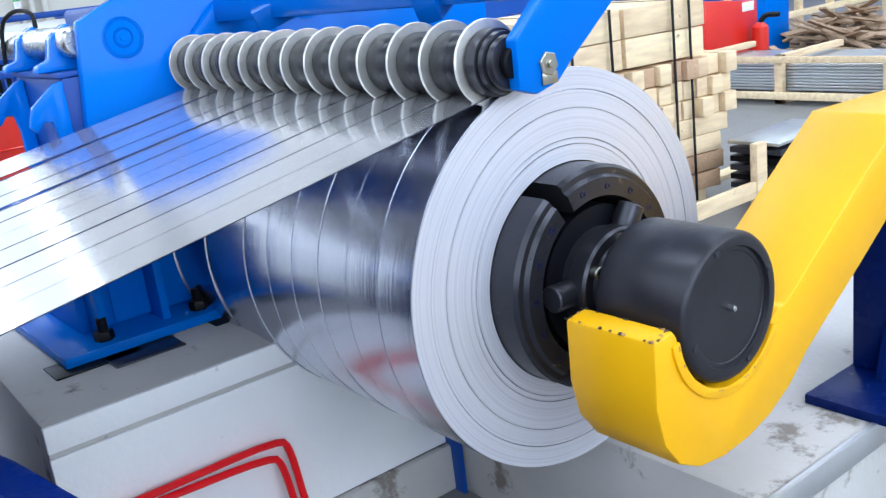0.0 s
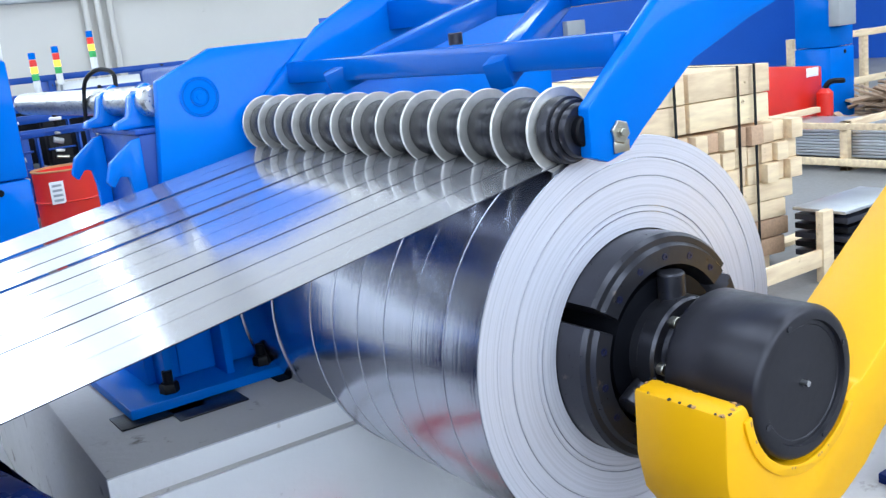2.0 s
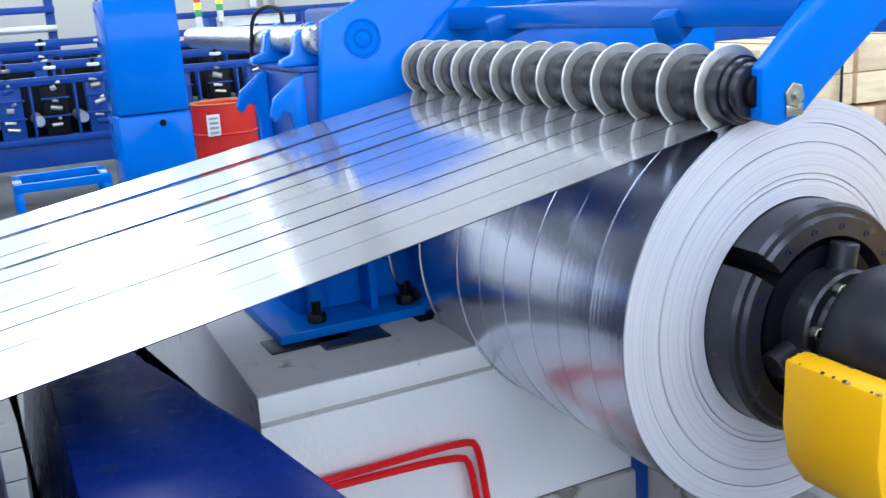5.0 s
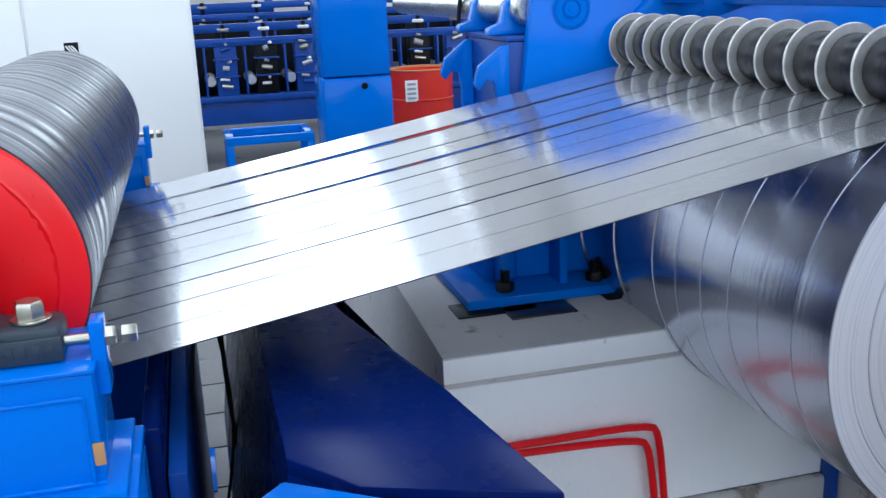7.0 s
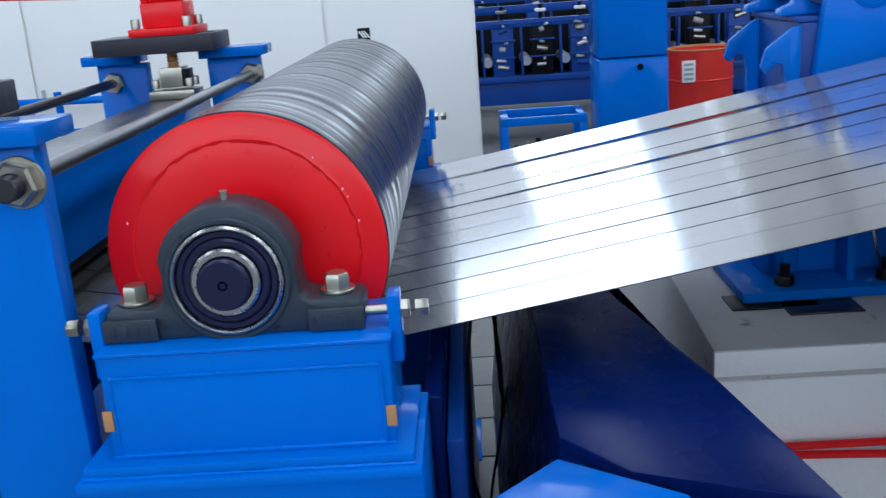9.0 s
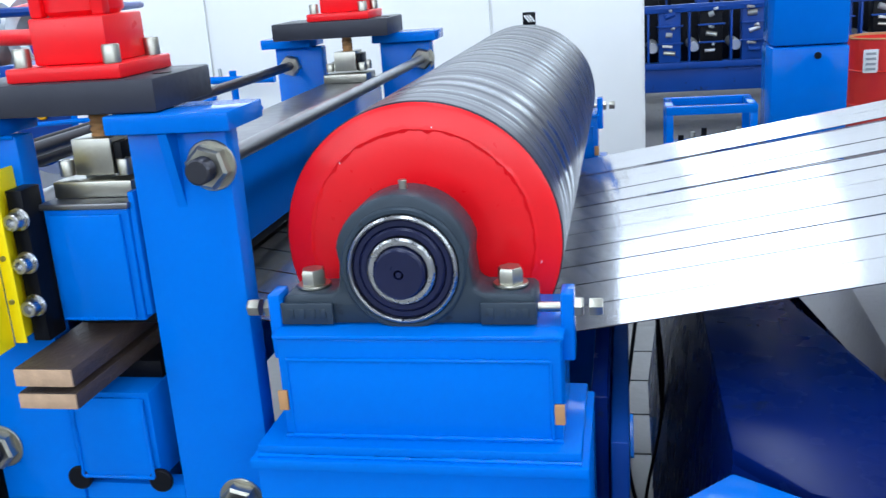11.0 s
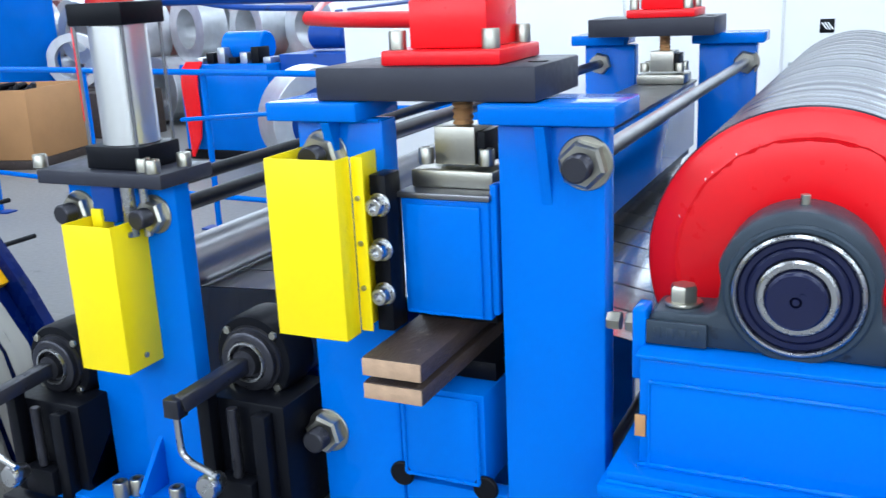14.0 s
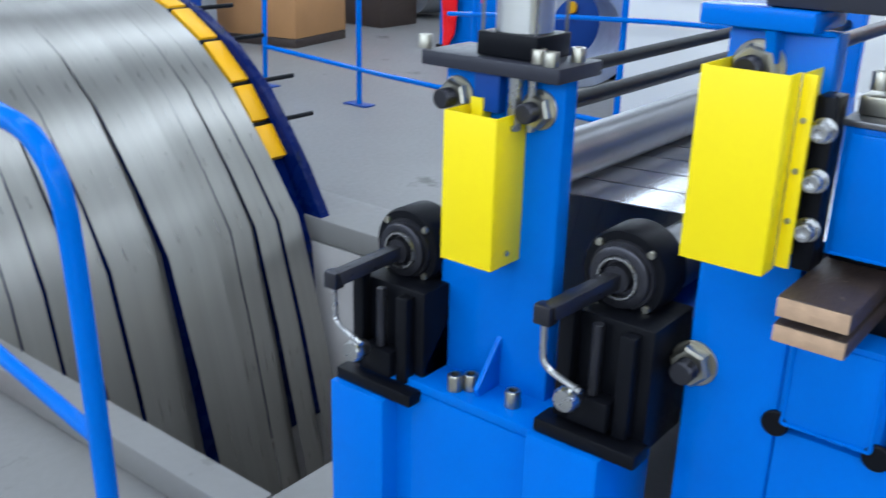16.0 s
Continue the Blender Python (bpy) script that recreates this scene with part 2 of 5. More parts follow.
def prism(pts, y0, y1, bevel=0.004):
    """An outline in x and z, drawn out from y0 to y1."""
    bm = bmesh.new()
    f = bm.faces.new([bm.verts.new((x, y0, z)) for x, z in pts])
    r = bmesh.ops.extrude_face_region(bm, geom=[f])
    bmesh.ops.translate(bm, verts=[v for v in r["geom"] if isinstance(v, bmesh.types.BMVert)], vec=(0, y1 - y0, 0))
    bmesh.ops.recalc_face_normals(bm, faces=bm.faces)
    if bevel:
        es = [e for e in bm.edges if e.calc_face_angle(0) > 0.5]
        bmesh.ops.bevel(bm, geom=es, offset=bevel, segments=2, affect="EDGES", profile=0.5)
    return bm


def slab(pts, z0, z1, bevel=0.004):
    bm = prism([(x, y) for x, y in pts], -z0, -z1, bevel)
    bmesh.ops.transform(bm, matrix=Matrix(((1, 0, 0, 0), (0, 0, 1, 0), (0, -1, 0, 0), (0, 0, 0, 1))), verts=bm.verts)
    bmesh.ops.recalc_face_normals(bm, faces=bm.faces)
    return bm


def tube(pts, r, seg=10, rounds=3):
    """A pipe along a line of points, its corners rounded."""
    pts = [Vector(p) for p in pts]
    for _ in range(rounds):
        q = [pts[0]]
        for a, b in zip(pts, pts[1:]):
            q += [a.lerp(b, 0.22), a.lerp(b, 0.78)]
        pts = q + [pts[-1]]
    bm = bmesh.new()
    prev, side = None, None
    for i, p in enumerate(pts):
        d = (pts[min(i + 1, len(pts) - 1)] - pts[max(i - 1, 0)]).normalized()
        side = d.orthogonal().normalized() if side is None else (side - d * side.dot(d)).normalized()
        up = d.cross(side)
        ring = [bm.verts.new(p + r * (math.cos(2 * math.pi * k / seg) * side + math.sin(2 * math.pi * k / seg) * up)) for k in range(seg)]
        if prev:
            for k in range(seg):
                bm.faces.new((prev[k], prev[(k + 1) % seg], ring[(k + 1) % seg], ring[k]))
        else:
            bm.faces.new(ring)
        prev = ring
    bm.faces.new(prev)
    bmesh.ops.recalc_face_normals(bm, faces=bm.faces)
    return bm


def hexnut(p, axis, r, h):
    n = Vector(axis).normalized()
    return lathe(p, n, [(0, 0), (0, r), (h * 0.8, r), (h, r * 0.86), (h, 0)], 6)


def bolt(parent, p, r, h=None, axis=(0, 0, 1), material=None, name="bolt"):
    """A hex bolt head on a washer."""
    h = h or r * 1.1
    a = Vector(axis).normalized()
    bm = C(Vector(p), Vector(p) + a * h * 0.22, r * 1.35, 20)
    join(bm, hexnut(Vector(p) + a * h * 0.22, a, r, h))
    return part(name, bm, material or ZINC, parent)


def stud(parent, p, r, out, axis=(0, -1, 0), material=None):
    """A threaded stud end with its nut and washer."""
    a = Vector(axis).normalized()
    p = Vector(p)
    bm = C(p, p + a * 0.004, r * 2.0, 28)
    join(bm, hexnut(p + a * 0.004, a, r * 1.75, r * 1.2))
    nut = part("nut", bm, material or ZINC, parent)
    prof = [(0, 0), (0, r * 0.95)] + [(out * k / 24, r * (1.0 if k % 2 else 0.92)) for k in range(1, 24)] + [(out, r * 0.85), (out, 0)]
    part("stud", lathe(p, a, prof, 20), DARKSTEEL, parent)
    return nut


def socket_bolt(parent, p, r, h, axis=(0, 0, 1), name="cap_bolt"):
    a = Vector(axis).normalized()
    return part(name, lathe(p, a, [(0, 0), (0, r), (h * 0.9, r), (h, r * 0.9), (h, r * 0.55), (h * 0.5, r * 0.5), (h * 0.5, 0)], 20), ZINC, parent)

# ---- hall ----
X0, X1, Y0, Y1, ZH = HALL
PIT = (-5.6, -2.45, 1.42, 3.05)


def floor_with_pit():
    xs, ys = [-300, X0, PIT[0], PIT[1], X1, 300], [-300, Y0, PIT[2], PIT[3], Y1, 300]
    bm = bmesh.new()
    v = {(i, j): bm.verts.new((x, y, 0)) for i, x in enumerate(xs) for j, y in enumerate(ys)}
    for i in range(5):
        for j in range(5):
            if (i, j) != (2, 2):
                bm.faces.new((v[i, j], v[i + 1, j], v[i + 1, j + 1], v[i, j + 1]))
    return bm


tagged(part("floor", floor_with_pit(), FLOORM), "worn grey concrete floor of the hall", "floor", kind="structure")
pit = bmesh.new()
B(PIT[0], PIT[1], PIT[2] - 0.2, PIT[2], -2.2, -0.004, 0, pit)
B(PIT[0], PIT[1], PIT[3], PIT[3] + 0.2, -2.2, -0.004, 0, pit)
B(PIT[0] - 0.2, PIT[0], PIT[2], PIT[3], -2.2, -0.004, 0, pit)
B(PIT[1], PIT[1] + 0.2, PIT[2], PIT[3], -2.2, -0.004, 0, pit)
B(PIT[0], PIT[1], PIT[2], PIT[3], -2.3, -2.2, 0, pit)
tagged(part("pit_wall", pit, CONCRETE), "concrete walls of the strip looping pit", "pit", kind="structure")
kerb = bmesh.new()
B(PIT[0], PIT[1] + 0.1, PIT[2] - 0.12, PIT[2], 0, 0.10, 0.012, kerb)
B(PIT[0], PIT[1] + 0.1, PIT[3], PIT[3] + 0.35, 0, 0.12, 0.012, kerb)
tagged(part("trim_pit_kerb", kerb, FLOORM), "pale concrete kerb along the looping pit", "kerb", kind="structure")


def wall(name, label, x0, x1, y0, y1, dado=2.05):
    ob = tagged(part(name, B(x0, x1, y0, y1, dado, ZH, 0), WALLM), label, "wall", kind="structure")
    if dado:
        part("dado", B(x0, x1, y0, y1, 0, dado, 0), DADO, ob, "blue painted lower wall")
    return ob


for nm, x0, x1, z0, z1 in (("wall_north", 2.8, 8.0, 0, ZH), ("wall_north_low", -15.0, 2.8, 0, 2.8), ("wall_north_top", -15.0, 2.8, 6.6, ZH), ("wall_north_west", X0, -15.0, 0, ZH)):
    tagged(part(nm, B(x0, x1, Y1, Y1 + 0.3, z0, z1, 0), WALLM), "grey plaster hall wall round a bright window band", "wall", kind="structure")
wall("wall_north_east", "white plaster hall wall with a blue lower band", 8.0, X1, Y1, Y1 + 0.3, 2.15)
wall("wall_east", "grey plaster hall wall with a blue lower band", X1, X1 + 0.3, Y0, Y1 + 0.3)
wall("wall_west", "grey plaster hall wall with a blue lower band", X0 - 0.3, X0, Y0, Y1 + 0.3)
south = tagged(part("wall_south", B(X0 - 0.3, X1 + 0.3, Y0 - 0.3, Y0, 0, 3.3, 0), WALLM), "grey plaster hall wall under a window band", "wall", kind="structure")
tagged(part("wall_south_top", B(X0 - 0.3, X1 + 0.3, Y0 - 0.3, Y0, 6.5, ZH, 0), WALLM), "grey plaster hall wall over a window band", "wall", kind="structure")
roof = bmesh.new()
edges = [X0 - 0.3] + [e for rx in ROOF_LIGHTS for e in (rx - 0.9, rx + 0.9)] + [X1 + 0.3]
for a, b in zip(edges[::2], edges[1::2]):
    B(a, b, Y0 - 0.3, Y1 + 0.3, ZH, ZH + 0.15, 0, roof)
for a in ROOF_LIGHTS:
    B(a - 0.9, a + 0.9, Y0 - 0.3, -7.5, ZH, ZH + 0.15, 0, roof)
    B(a - 0.9, a + 0.9, 13.5, Y1 + 0.3, ZH, ZH + 0.15, 0, roof)
for y in (-4, 1, 6, 11):
    B(X0, X1, y - 0.1, y + 0.1, ZH - 0.5, ZH, 0, roof)
tagged(part("ceiling", roof, ROOFM), "pale sheet roof with long daylight openings", "ceiling", kind="structure")

# pipes and pilasters on the far wall
for x in (4.1, 4.28, 4.46, 9.0, 9.16, 9.32):
    tagged(part("trim_wall_pipe", C((x, Y1 - 0.1, 0.3), (x, Y1 - 0.1, ZH - 0.6), 0.045, 12), WALLM), "grey painted pipe up the hall wall", "pipe", kind="structure")
for z in (2.75, 5.0):
    tagged(part("trim_wall_pipe", C((X0 + 1, Y1 - 0.08, z), (X1 - 1, Y1 - 0.08, z), 0.035, 12), GREYBOX), "grey pipe along the hall wall", "pipe", kind="structure")


def column(x, y, s=0.5):
    ob = thing("column", (x, y, 0), "square hall column, blue below and white above", "column", "hall columns", "structure")
    part("shaft", B(x - s / 2, x + s / 2, y - s / 2, y + s / 2, 1.78, ZH, 0.02), WHITE, ob, "white painted upper shaft")
    part("cladding", B(x - s / 2 - 0.006, x + s / 2 + 0.006, y - s / 2 - 0.006, y + s / 2 + 0.006, 0.96, 1.78, 0.02), BLUE, ob, "blue steel cladding")
    part("cladding", B(x - s / 2 - 0.012, x + s / 2 + 0.012, y - s / 2 - 0.012, y + s / 2 + 0.012, 0, 0.952, 0.02), BLUE, ob, "blue steel cladding")
    part("hole", C((x + 0.05, y - s / 2 - 0.02, 0.885), (x + 0.05, y - s / 2, 0.885), 0.025), BLACK, ob)
    return ob


column(1.113, 7.46)
column(11.3, 7.5)
column(-13.0, 7.5)

# concrete plinth of the recoiler, with a sloping apron towards the pit side
plinth = thing("plinth", (1.2, 3.2, 0), "pale stained concrete machine plinth under the recoiler head", "plinth", kind="structure")
part("block", slab([(0.44, 2.24), (1.95, 2.24), (1.95, 4.6), (0.52, 4.6)], 0.0, 0.685, 0.015), CONCRETE, plinth)
part("face", B(0.44, 1.59, 2.228, 2.239, 0.162, 0.60, 0.003), WHITEWASH, plinth, "whitewashed front face")
part("edge_band", B(0.44, 1.95, 2.226, 2.239, 0.615, 0.683, 0.003), WHITEWASH, plinth, "whitewashed edge band")
part("lower_course", B(0.42, 1.60, 2.205, 2.239, 0.0, 0.16, 0.012), CONCRETE, plinth)
for x0, x1, y0, y1, m in ((0.56, 0.80, 2.50, 2.62, BLACK), (0.70, 0.90, 2.44, 2.55, DARKSTEEL), (1.02, 1.2, 2.5, 2.62, BLACK)):
    part("shim", B(x0, x1, y0, y1, 0.686, 0.691, 0.001), m, plinth, "oily steel shim plate")
pier = thing("pier", (2.4, 1.66, 0), "low grey concrete pier under the outboard support", "plinth", kind="structure")
part("block", slab([(1.60, 1.09), (3.3, 1.09), (3.3, 2.22), (1.60, 2.22)], 0.0, 0.395, 0.012), CONCRETE, pier)
part("steel_edge", B(1.60, 3.3, 1.072, 1.088, 0.33, 0.40, 0.003), PALE, pier, "worn steel edge angle")
part("corner_angle", B(1.585, 1.598, 2.16, 2.23, 0.0, 0.39, 0.002), BLUE_OLD, pier, "blue corner angle")

# ---- recoiler: coil, mandrel, outboard support ----
AX, AZ, YC, RO = 1.470, 0.904, 1.481, 0.4624
Y_FAR = 2.920
PITCH = (Y_FAR - YC) / 12

coil = thing("steel_coil", (AX, 2.2, AZ), "bright steel coil wound from twelve slit strips, on the mandrel", "coil")
for i in range(12):
    a, b = YC + i * PITCH + 0.0014, YC + (i + 1) * PITCH - 0.0016
    r = RO + random.uniform(-0.004, 0.003) if i else RO
    tilt = random.uniform(-0.0012, 0.0022)
    crown = random.uniform(0.0002, 0.0006)
    bm = lathe((AX, 0, AZ), (0, 1, 0), [(b, 0.255), (a, 0.255), (a, 0.262), (a + 0.0015, 0.30), (a - 0.0005, 0.335), (a, r - crown - 0.0003), *[(a + 0.0002 + (b - a - 0.0004) * k / 8, r - tilt * k / 8 - crown * (k / 4 - 1) ** 2) for k in range(9)], (b, r - tilt - crown - 0.0003), (b, 0.255)], 160)
    part("slit_ring", bm, COILSIDE, coil)
# turn edges seen on the near face
for r0, r1, up in ((0.2552, 0.292, 0.0035), (0.293, 0.305, 0.0015), (0.306, 0.372, 0.0022), (0.373, 0.412, 0.0012), (0.413, 0.4615, 0.0024)):
    part("turn_edge", lathe((AX, YC, AZ), (0, 1, 0), [(0.0, r0), (-up, r0 + 0.0006), (-up, r1 - 0.0006), (0.0, r1)], 160), COILFACE, coil, "pale wound strip edges")

mandrel = thing("mandrel", (AX, 2.2, AZ), "dark steel expanding mandrel with three segments and a stub shaft", "mandrel")
part("core", lathe((AX, 0, AZ), (0, 1, 0), [(1.40, 0), (1.40, 0.165), (3.6, 0.165), (3.6, 0)], 64), BLACK, mandrel)
for k in range(3):
    bm = bmesh.new()
    a0, a1 = radians(118 + 120 * k + 5), radians(118 + 120 * k + 115)
    n = 26
    prof = [(1.405, 0.180), (1.388, 0.186), (1.388, 0.226), (1.398, 0.233), (1.398, 0.246), (1.408, 0.2535), (2.95, 0.2535), (2.95, 0.18)]
    rows = []
    for j in range(n + 1):
        a = a0 + (a1 - a0) * j / n
        rows.append([bm.verts.new((AX + r * math.cos(a), y, AZ + r * math.sin(a))) for y, r in prof])
    for p, q in zip(rows, rows[1:]):
        for j in range(len(prof)):
            i2 = (j + 1) % len(prof)
            bm.faces.new((p[j], p[i2], q[i2], q[j]))
    bm.faces.new(rows[0])
    bm.faces.new(rows[-1])
    bmesh.ops.recalc_face_normals(bm, faces=bm.faces)
    seg = part("segment", bm, DARKSTEEL, mandrel)
    for j in range(5):
        a = a0 + (a1 - a0) * (j + 0.5) / 5
        p = (AX + 0.206 * math.cos(a), 1.389, AZ + 0.206 * math.sin(a))
        part("segment_bolt", lathe(p, (0, -1, 0), [(0, 0), (0, 0.008), (0.003, 0.008), (0.003, 0.004), (-0.002, 0.004), (-0.002, 0)], 14), SEAL, seg)
    a = (a0 + a1) / 2
    link = C((AX + 0.10 * math.cos(a), 1.375, AZ + 0.10 * math.sin(a)), (AX + 0.175 * math.cos(a), 1.375, AZ + 0.175 * math.sin(a)), 0.03, 16)
    part("link", link, DARKSTEEL, mandrel)
part("hub_flange", lathe((AX, 0, AZ), (0, 1, 0), [(1.33, 0), (1.33, 0.118), (1.336, 0.124), (1.372, 0.124), (1.378, 0.118), (1.40, 0.118), (1.40, 0)], 56), DARKSTEEL, mandrel, "worn bolted hub flange")
for k in range(6):
    a = radians(30 + 60 * k)
    socket_bolt(mandrel, (AX + 0.10 * math.cos(a), 1.331, AZ + 0.10 * math.sin(a)), 0.0135, 0.018, (0, -1, 0), "flange_bolt")
part("neck", lathe((AX, 0, AZ), (0, 1, 0), [(1.20, 0.085), (1.29, 0.085), (1.335, 0.098)], 48), DARKSTEEL, mandrel)
part("stub_shaft", lathe((AX, 0, AZ), (0, 1, 0), [(1.062, 0), (1.062, 0.112), (1.0600, 0.114), (1.0600, 0.122), (1.052, 0.124), (1.052, 0.140), (1.056, 0.148), (1.064, 0.1525), (1.262, 0.1525), (1.275, 0.146), (1.278, 0.07), (1.278, 0)], 72), SHAFTBLK, mandrel, "black turned stub shaft with a chamfered end")
part("centre_pin", C((AX, 1.046, AZ), (AX, 1.064, AZ), 0.006), CHROME, mandrel)
for k in range(4):
    a = radians(20 + 90 * k)
    part("end_screw", C((AX + 0.131 * math.cos(a), 1.049, AZ + 0.131 * math.sin(a)), (AX + 0.131 * math.cos(a), 1.058, AZ + 0.131 * math.sin(a)), 0.006), DARKSTEEL, mandrel)

# yellow outboard support: a cradle under the stub shaft on a raised arm
RI = 0.160
cradle = [(1.243, 0.905), (1.300, 0.912)]
cradle += [(AX + RI * math.cos(radians(a)), AZ + RI * math.sin(radians(a))) for a in range(184, 335, 6)]
cradle += [(1.640, 0.852), (1.661, 0.848), (2.14, 1.160), (2.6, 1.15), (2.6, 1.03), (2.25, 1.03), (1.97, 0.852), (1.81, 0.755)]
cradle += [(1.745, 0.715), (1.68, 0.660), (1.60, 0.618), (1.52, 0.597), (1.44, 0.590), (1.36, 0.600), (1.30, 0.632), (1.258, 0.690), (1.240, 0.77)]
arm = thing("outboard_support", (2.5, 1.18, 0.396), "yellow painted steel hook cradling the stub shaft", "shaft support")
part("hook", prism(cradle, 1.060, 1.285, 0.008), YELLOW, arm)
part("hook_rim", prism([(AX + (RI + 0.001) * math.cos(radians(a)), AZ + (RI + 0.001) * math.sin(radians(a))) for a in range(186, 332, 6)] + [(AX + 0.182 * math.cos(radians(a)), AZ + 0.182 * math.sin(radians(a))) for a in range(331, 186, -6)], 1.055, 1.0625, 0.002), YELLOW, arm, "raised rim round the cradle")
for x, y, m in [(random.uniform(1.245, 1.298), random.choice((1.066, 1.28)) + random.uniform(-0.004, 0.008), k % 3) for k in range(16)] + [(random.choice((1.247, 1.296)), random.uniform(1.065, 1.28), k % 3) for k in range(16)]:
    r = random.uniform(0.0015, 0.0055)
    part("paint_chip", lathe((x, y, 0.9052 + (x - 1.243) * 0.123), (-0.12, 0, 1), [(-0.002, r), (0.0004, r * 0.9), (0.0004, 0)], random.choice((5, 6, 7))), (DARKSTEEL, CARD, OLDWOOD)[m], arm)
for k in range(14):
    a = radians(random.uniform(184, 205)) if k < 7 else radians(random.uniform(205, 330))
    part("paint_chip", lathe((AX + 0.166 * math.cos(a), 1.0553, AZ + 0.166 * math.sin(a)), (0, -1, 0), [(0, 0.0035), (0.0006, 0.002), (0.0006, 0)], 6), CARD, arm)
blue_post = thing("blue_stand", (2.6, 1.15, 0.396), "dark navy steel stand with a bolted foot carrying the outboard support", "machine stand")
part("foot", B(2.07, 2.95, 0.98, 1.27, 0.396, 0.424, 0.004), NAVY, blue_post)
part("post", B(2.290, 2.590, 1.12, 1.26, 0.425, 1.029, 0.006), NAVY, blue_post)
part("gusset", prism([(2.240, 0.426), (2.288, 0.426), (2.288, 0.58)], 1.15, 1.17, 0.002), NAVY, blue_post)
hose = thing("floor_hose", (2.5, 1.9, 0.396), "black hydraulic hose coiled on the pier", "hose")
part("loop", tube([(2.5, 1.8, 0.412), (2.75, 1.95, 0.5), (2.9, 1.8, 0.62), (2.7, 1.7, 0.5), (2.5, 1.78, 0.44), (2.8, 1.95, 0.42), (3.2, 1.9, 0.41)], 0.012, 8), RUBBER, hose)

# ---- separator shaft with discs, and its frame ----
SX, SZ, RS = 1.297, 1.4053, 0.0897
sep = thing("separator_shaft", (SX, 2.2, SZ), "shaft of thirteen bright steel separator discs with black sleeves", "separator shaft")
for i in range(13):
    y = 1.500 + (2.919 - 1.500) * i / 12
    part("disc", lathe((SX, y, SZ), (0, 1, 0), [(-0.0035, 0.05), (-0.0035, RS - 0.002), (-0.0015, RS), (0.0015, RS), (0.0035, RS - 0.002), (0.0035, 0.05), (-0.0035, 0.05)], 64), DISC, sep)
    if i < 12:
        part("sleeve", lathe((SX, y, SZ), (0, 1, 0), [(0.004, 0.04), (0.004, 0.066), (0.007, 0.068), (0.058, 0.0675), (0.059, 0.066), (0.060, 0.0675), (0.111, 0.068), (0.114, 0.066), (0.114, 0.04)], 48), SLEEVE, sep)
part("lock_nut", lathe((SX, 0, SZ), (0, 1, 0), [(1.428, 0.03), (1.428, 0.052), (1.434, 0.056), (1.441, 0.056), (1.442, 0.050), (1.446, 0.050), (1.447, 0.062), (1.458, 0.064), (1.459, 0.060), (1.463, 0.060), (1.464, 0.069), (1.492, 0.070), (1.495, 0.05)], 56), DARKSTEEL, sep, "dark threaded lock nut")
part("journal", C((SX, 1.41, SZ), (SX, 2.99, SZ), 0.034), BLACK, sep)

frame_sep = thing("swing_frame", (1.9, 2.2, 1.7), "blue welded swing frame carrying the separator shaft", "machine frame")
near_arm = [(1.283, 1.352), (1.330, 1.336), (1.392, 1.352), (1.430, 1.385), (1.60, 1.515), (1.80, 1.590), (2.05, 1.665), (2.45, 1.72), (2.45, 1.88), (1.9, 1.86), (1.52, 1.665), (1.283, 1.452)]
part("near_arm", prism(near_arm, 1.395, 1.428, 0.005), BLUE, frame_sep, "cranked blue arm plate")
part("far_arm", prism([(x + 0.02, z + 0.03) for x, z in near_arm], 2.945, 2.978, 0.005), BLUE, frame_sep, "cranked blue arm plate")
# Beams and braces take the darker blue in place of shade on their fronts
part("crossbeam", B(1.40, 1.50, 1.43, 2.944, 1.520, 1.590, 0.006), BLUE_SHADED, frame_sep)
part("crossbeam", B(1.82, 1.94, 1.43, 2.944, 1.66, 1.76, 0.006), BLUE_SHADED, frame_sep)
for y in (1.95, 2.45):
    bm = B(-0.35, 0.35, -0.03, 0.03, -0.035, 0.035, 0.005)
    bmesh.ops.transform(bm, matrix=pose(1.66, y, 1.63, 0, -22, 0) @ pose(0, 0, 0, 0, 0, 28 if y < 2.2 else -28), verts=bm.verts)
    part("brace", bm, BLUE_SHADED, frame_sep)
part("bolt_plate", lathe((1.363, 1.394, 1.393), (0, -1, 0), [(0, 0.026), (0.004, 0.026), (0.006, 0.023), (0.006, 0)], 6), ZINC, frame_sep)
bolt(frame_sep, (1.363, 1.388, 1.393), 0.009, 0.006, (0, -1, 0))
part("bolt_plate", B(1.342, 1.386, 1.390, 1.394, 1.352, 1.376, 0.002), ZINC, frame_sep)
part("bolt", C((1.55, 2.18, 1.592), (1.55, 2.18, 1.625), 0.02), DARKSTEEL, frame_sep)

head = thing("recoiler_head", (1.3, 3.1, 0.685), "blue recoiler head with a cheek plate, pedestal and pivot shaft", "machine head")
cheek = [(0.955, 0.70), (0.93, 1.20), (0.975, 1.578), (1.165, 1.662), (1.56, 1.665), (2.3, 1.9), (2.6, 1.9), (2.6, 0.70)]
part("cheek_plate", prism(cheek, 2.985, 3.03, 0.006), BLUE, head, "bright blue cheek plate with a pivot cap")
part("pivot_cap", lathe((1.104, 2.985, 1.514), (0, -1, 0), [(0, 0.066), (0.004, 0.066), (0.005, 0.063), (0.003, 0.061), (0.003, 0.025), (0.006, 0.023), (0.006, 0.012), (0.009, 0.011), (0.009, 0)], 48), BLUE, head)
part("pivot_cap", lathe((1.77, 2.985, 1.55), (0, -1, 0), [(0, 0.06), (0.004, 0.06), (0.004, 0.02), (0.008, 0.02), (0.008, 0)], 40), BLUE, head)
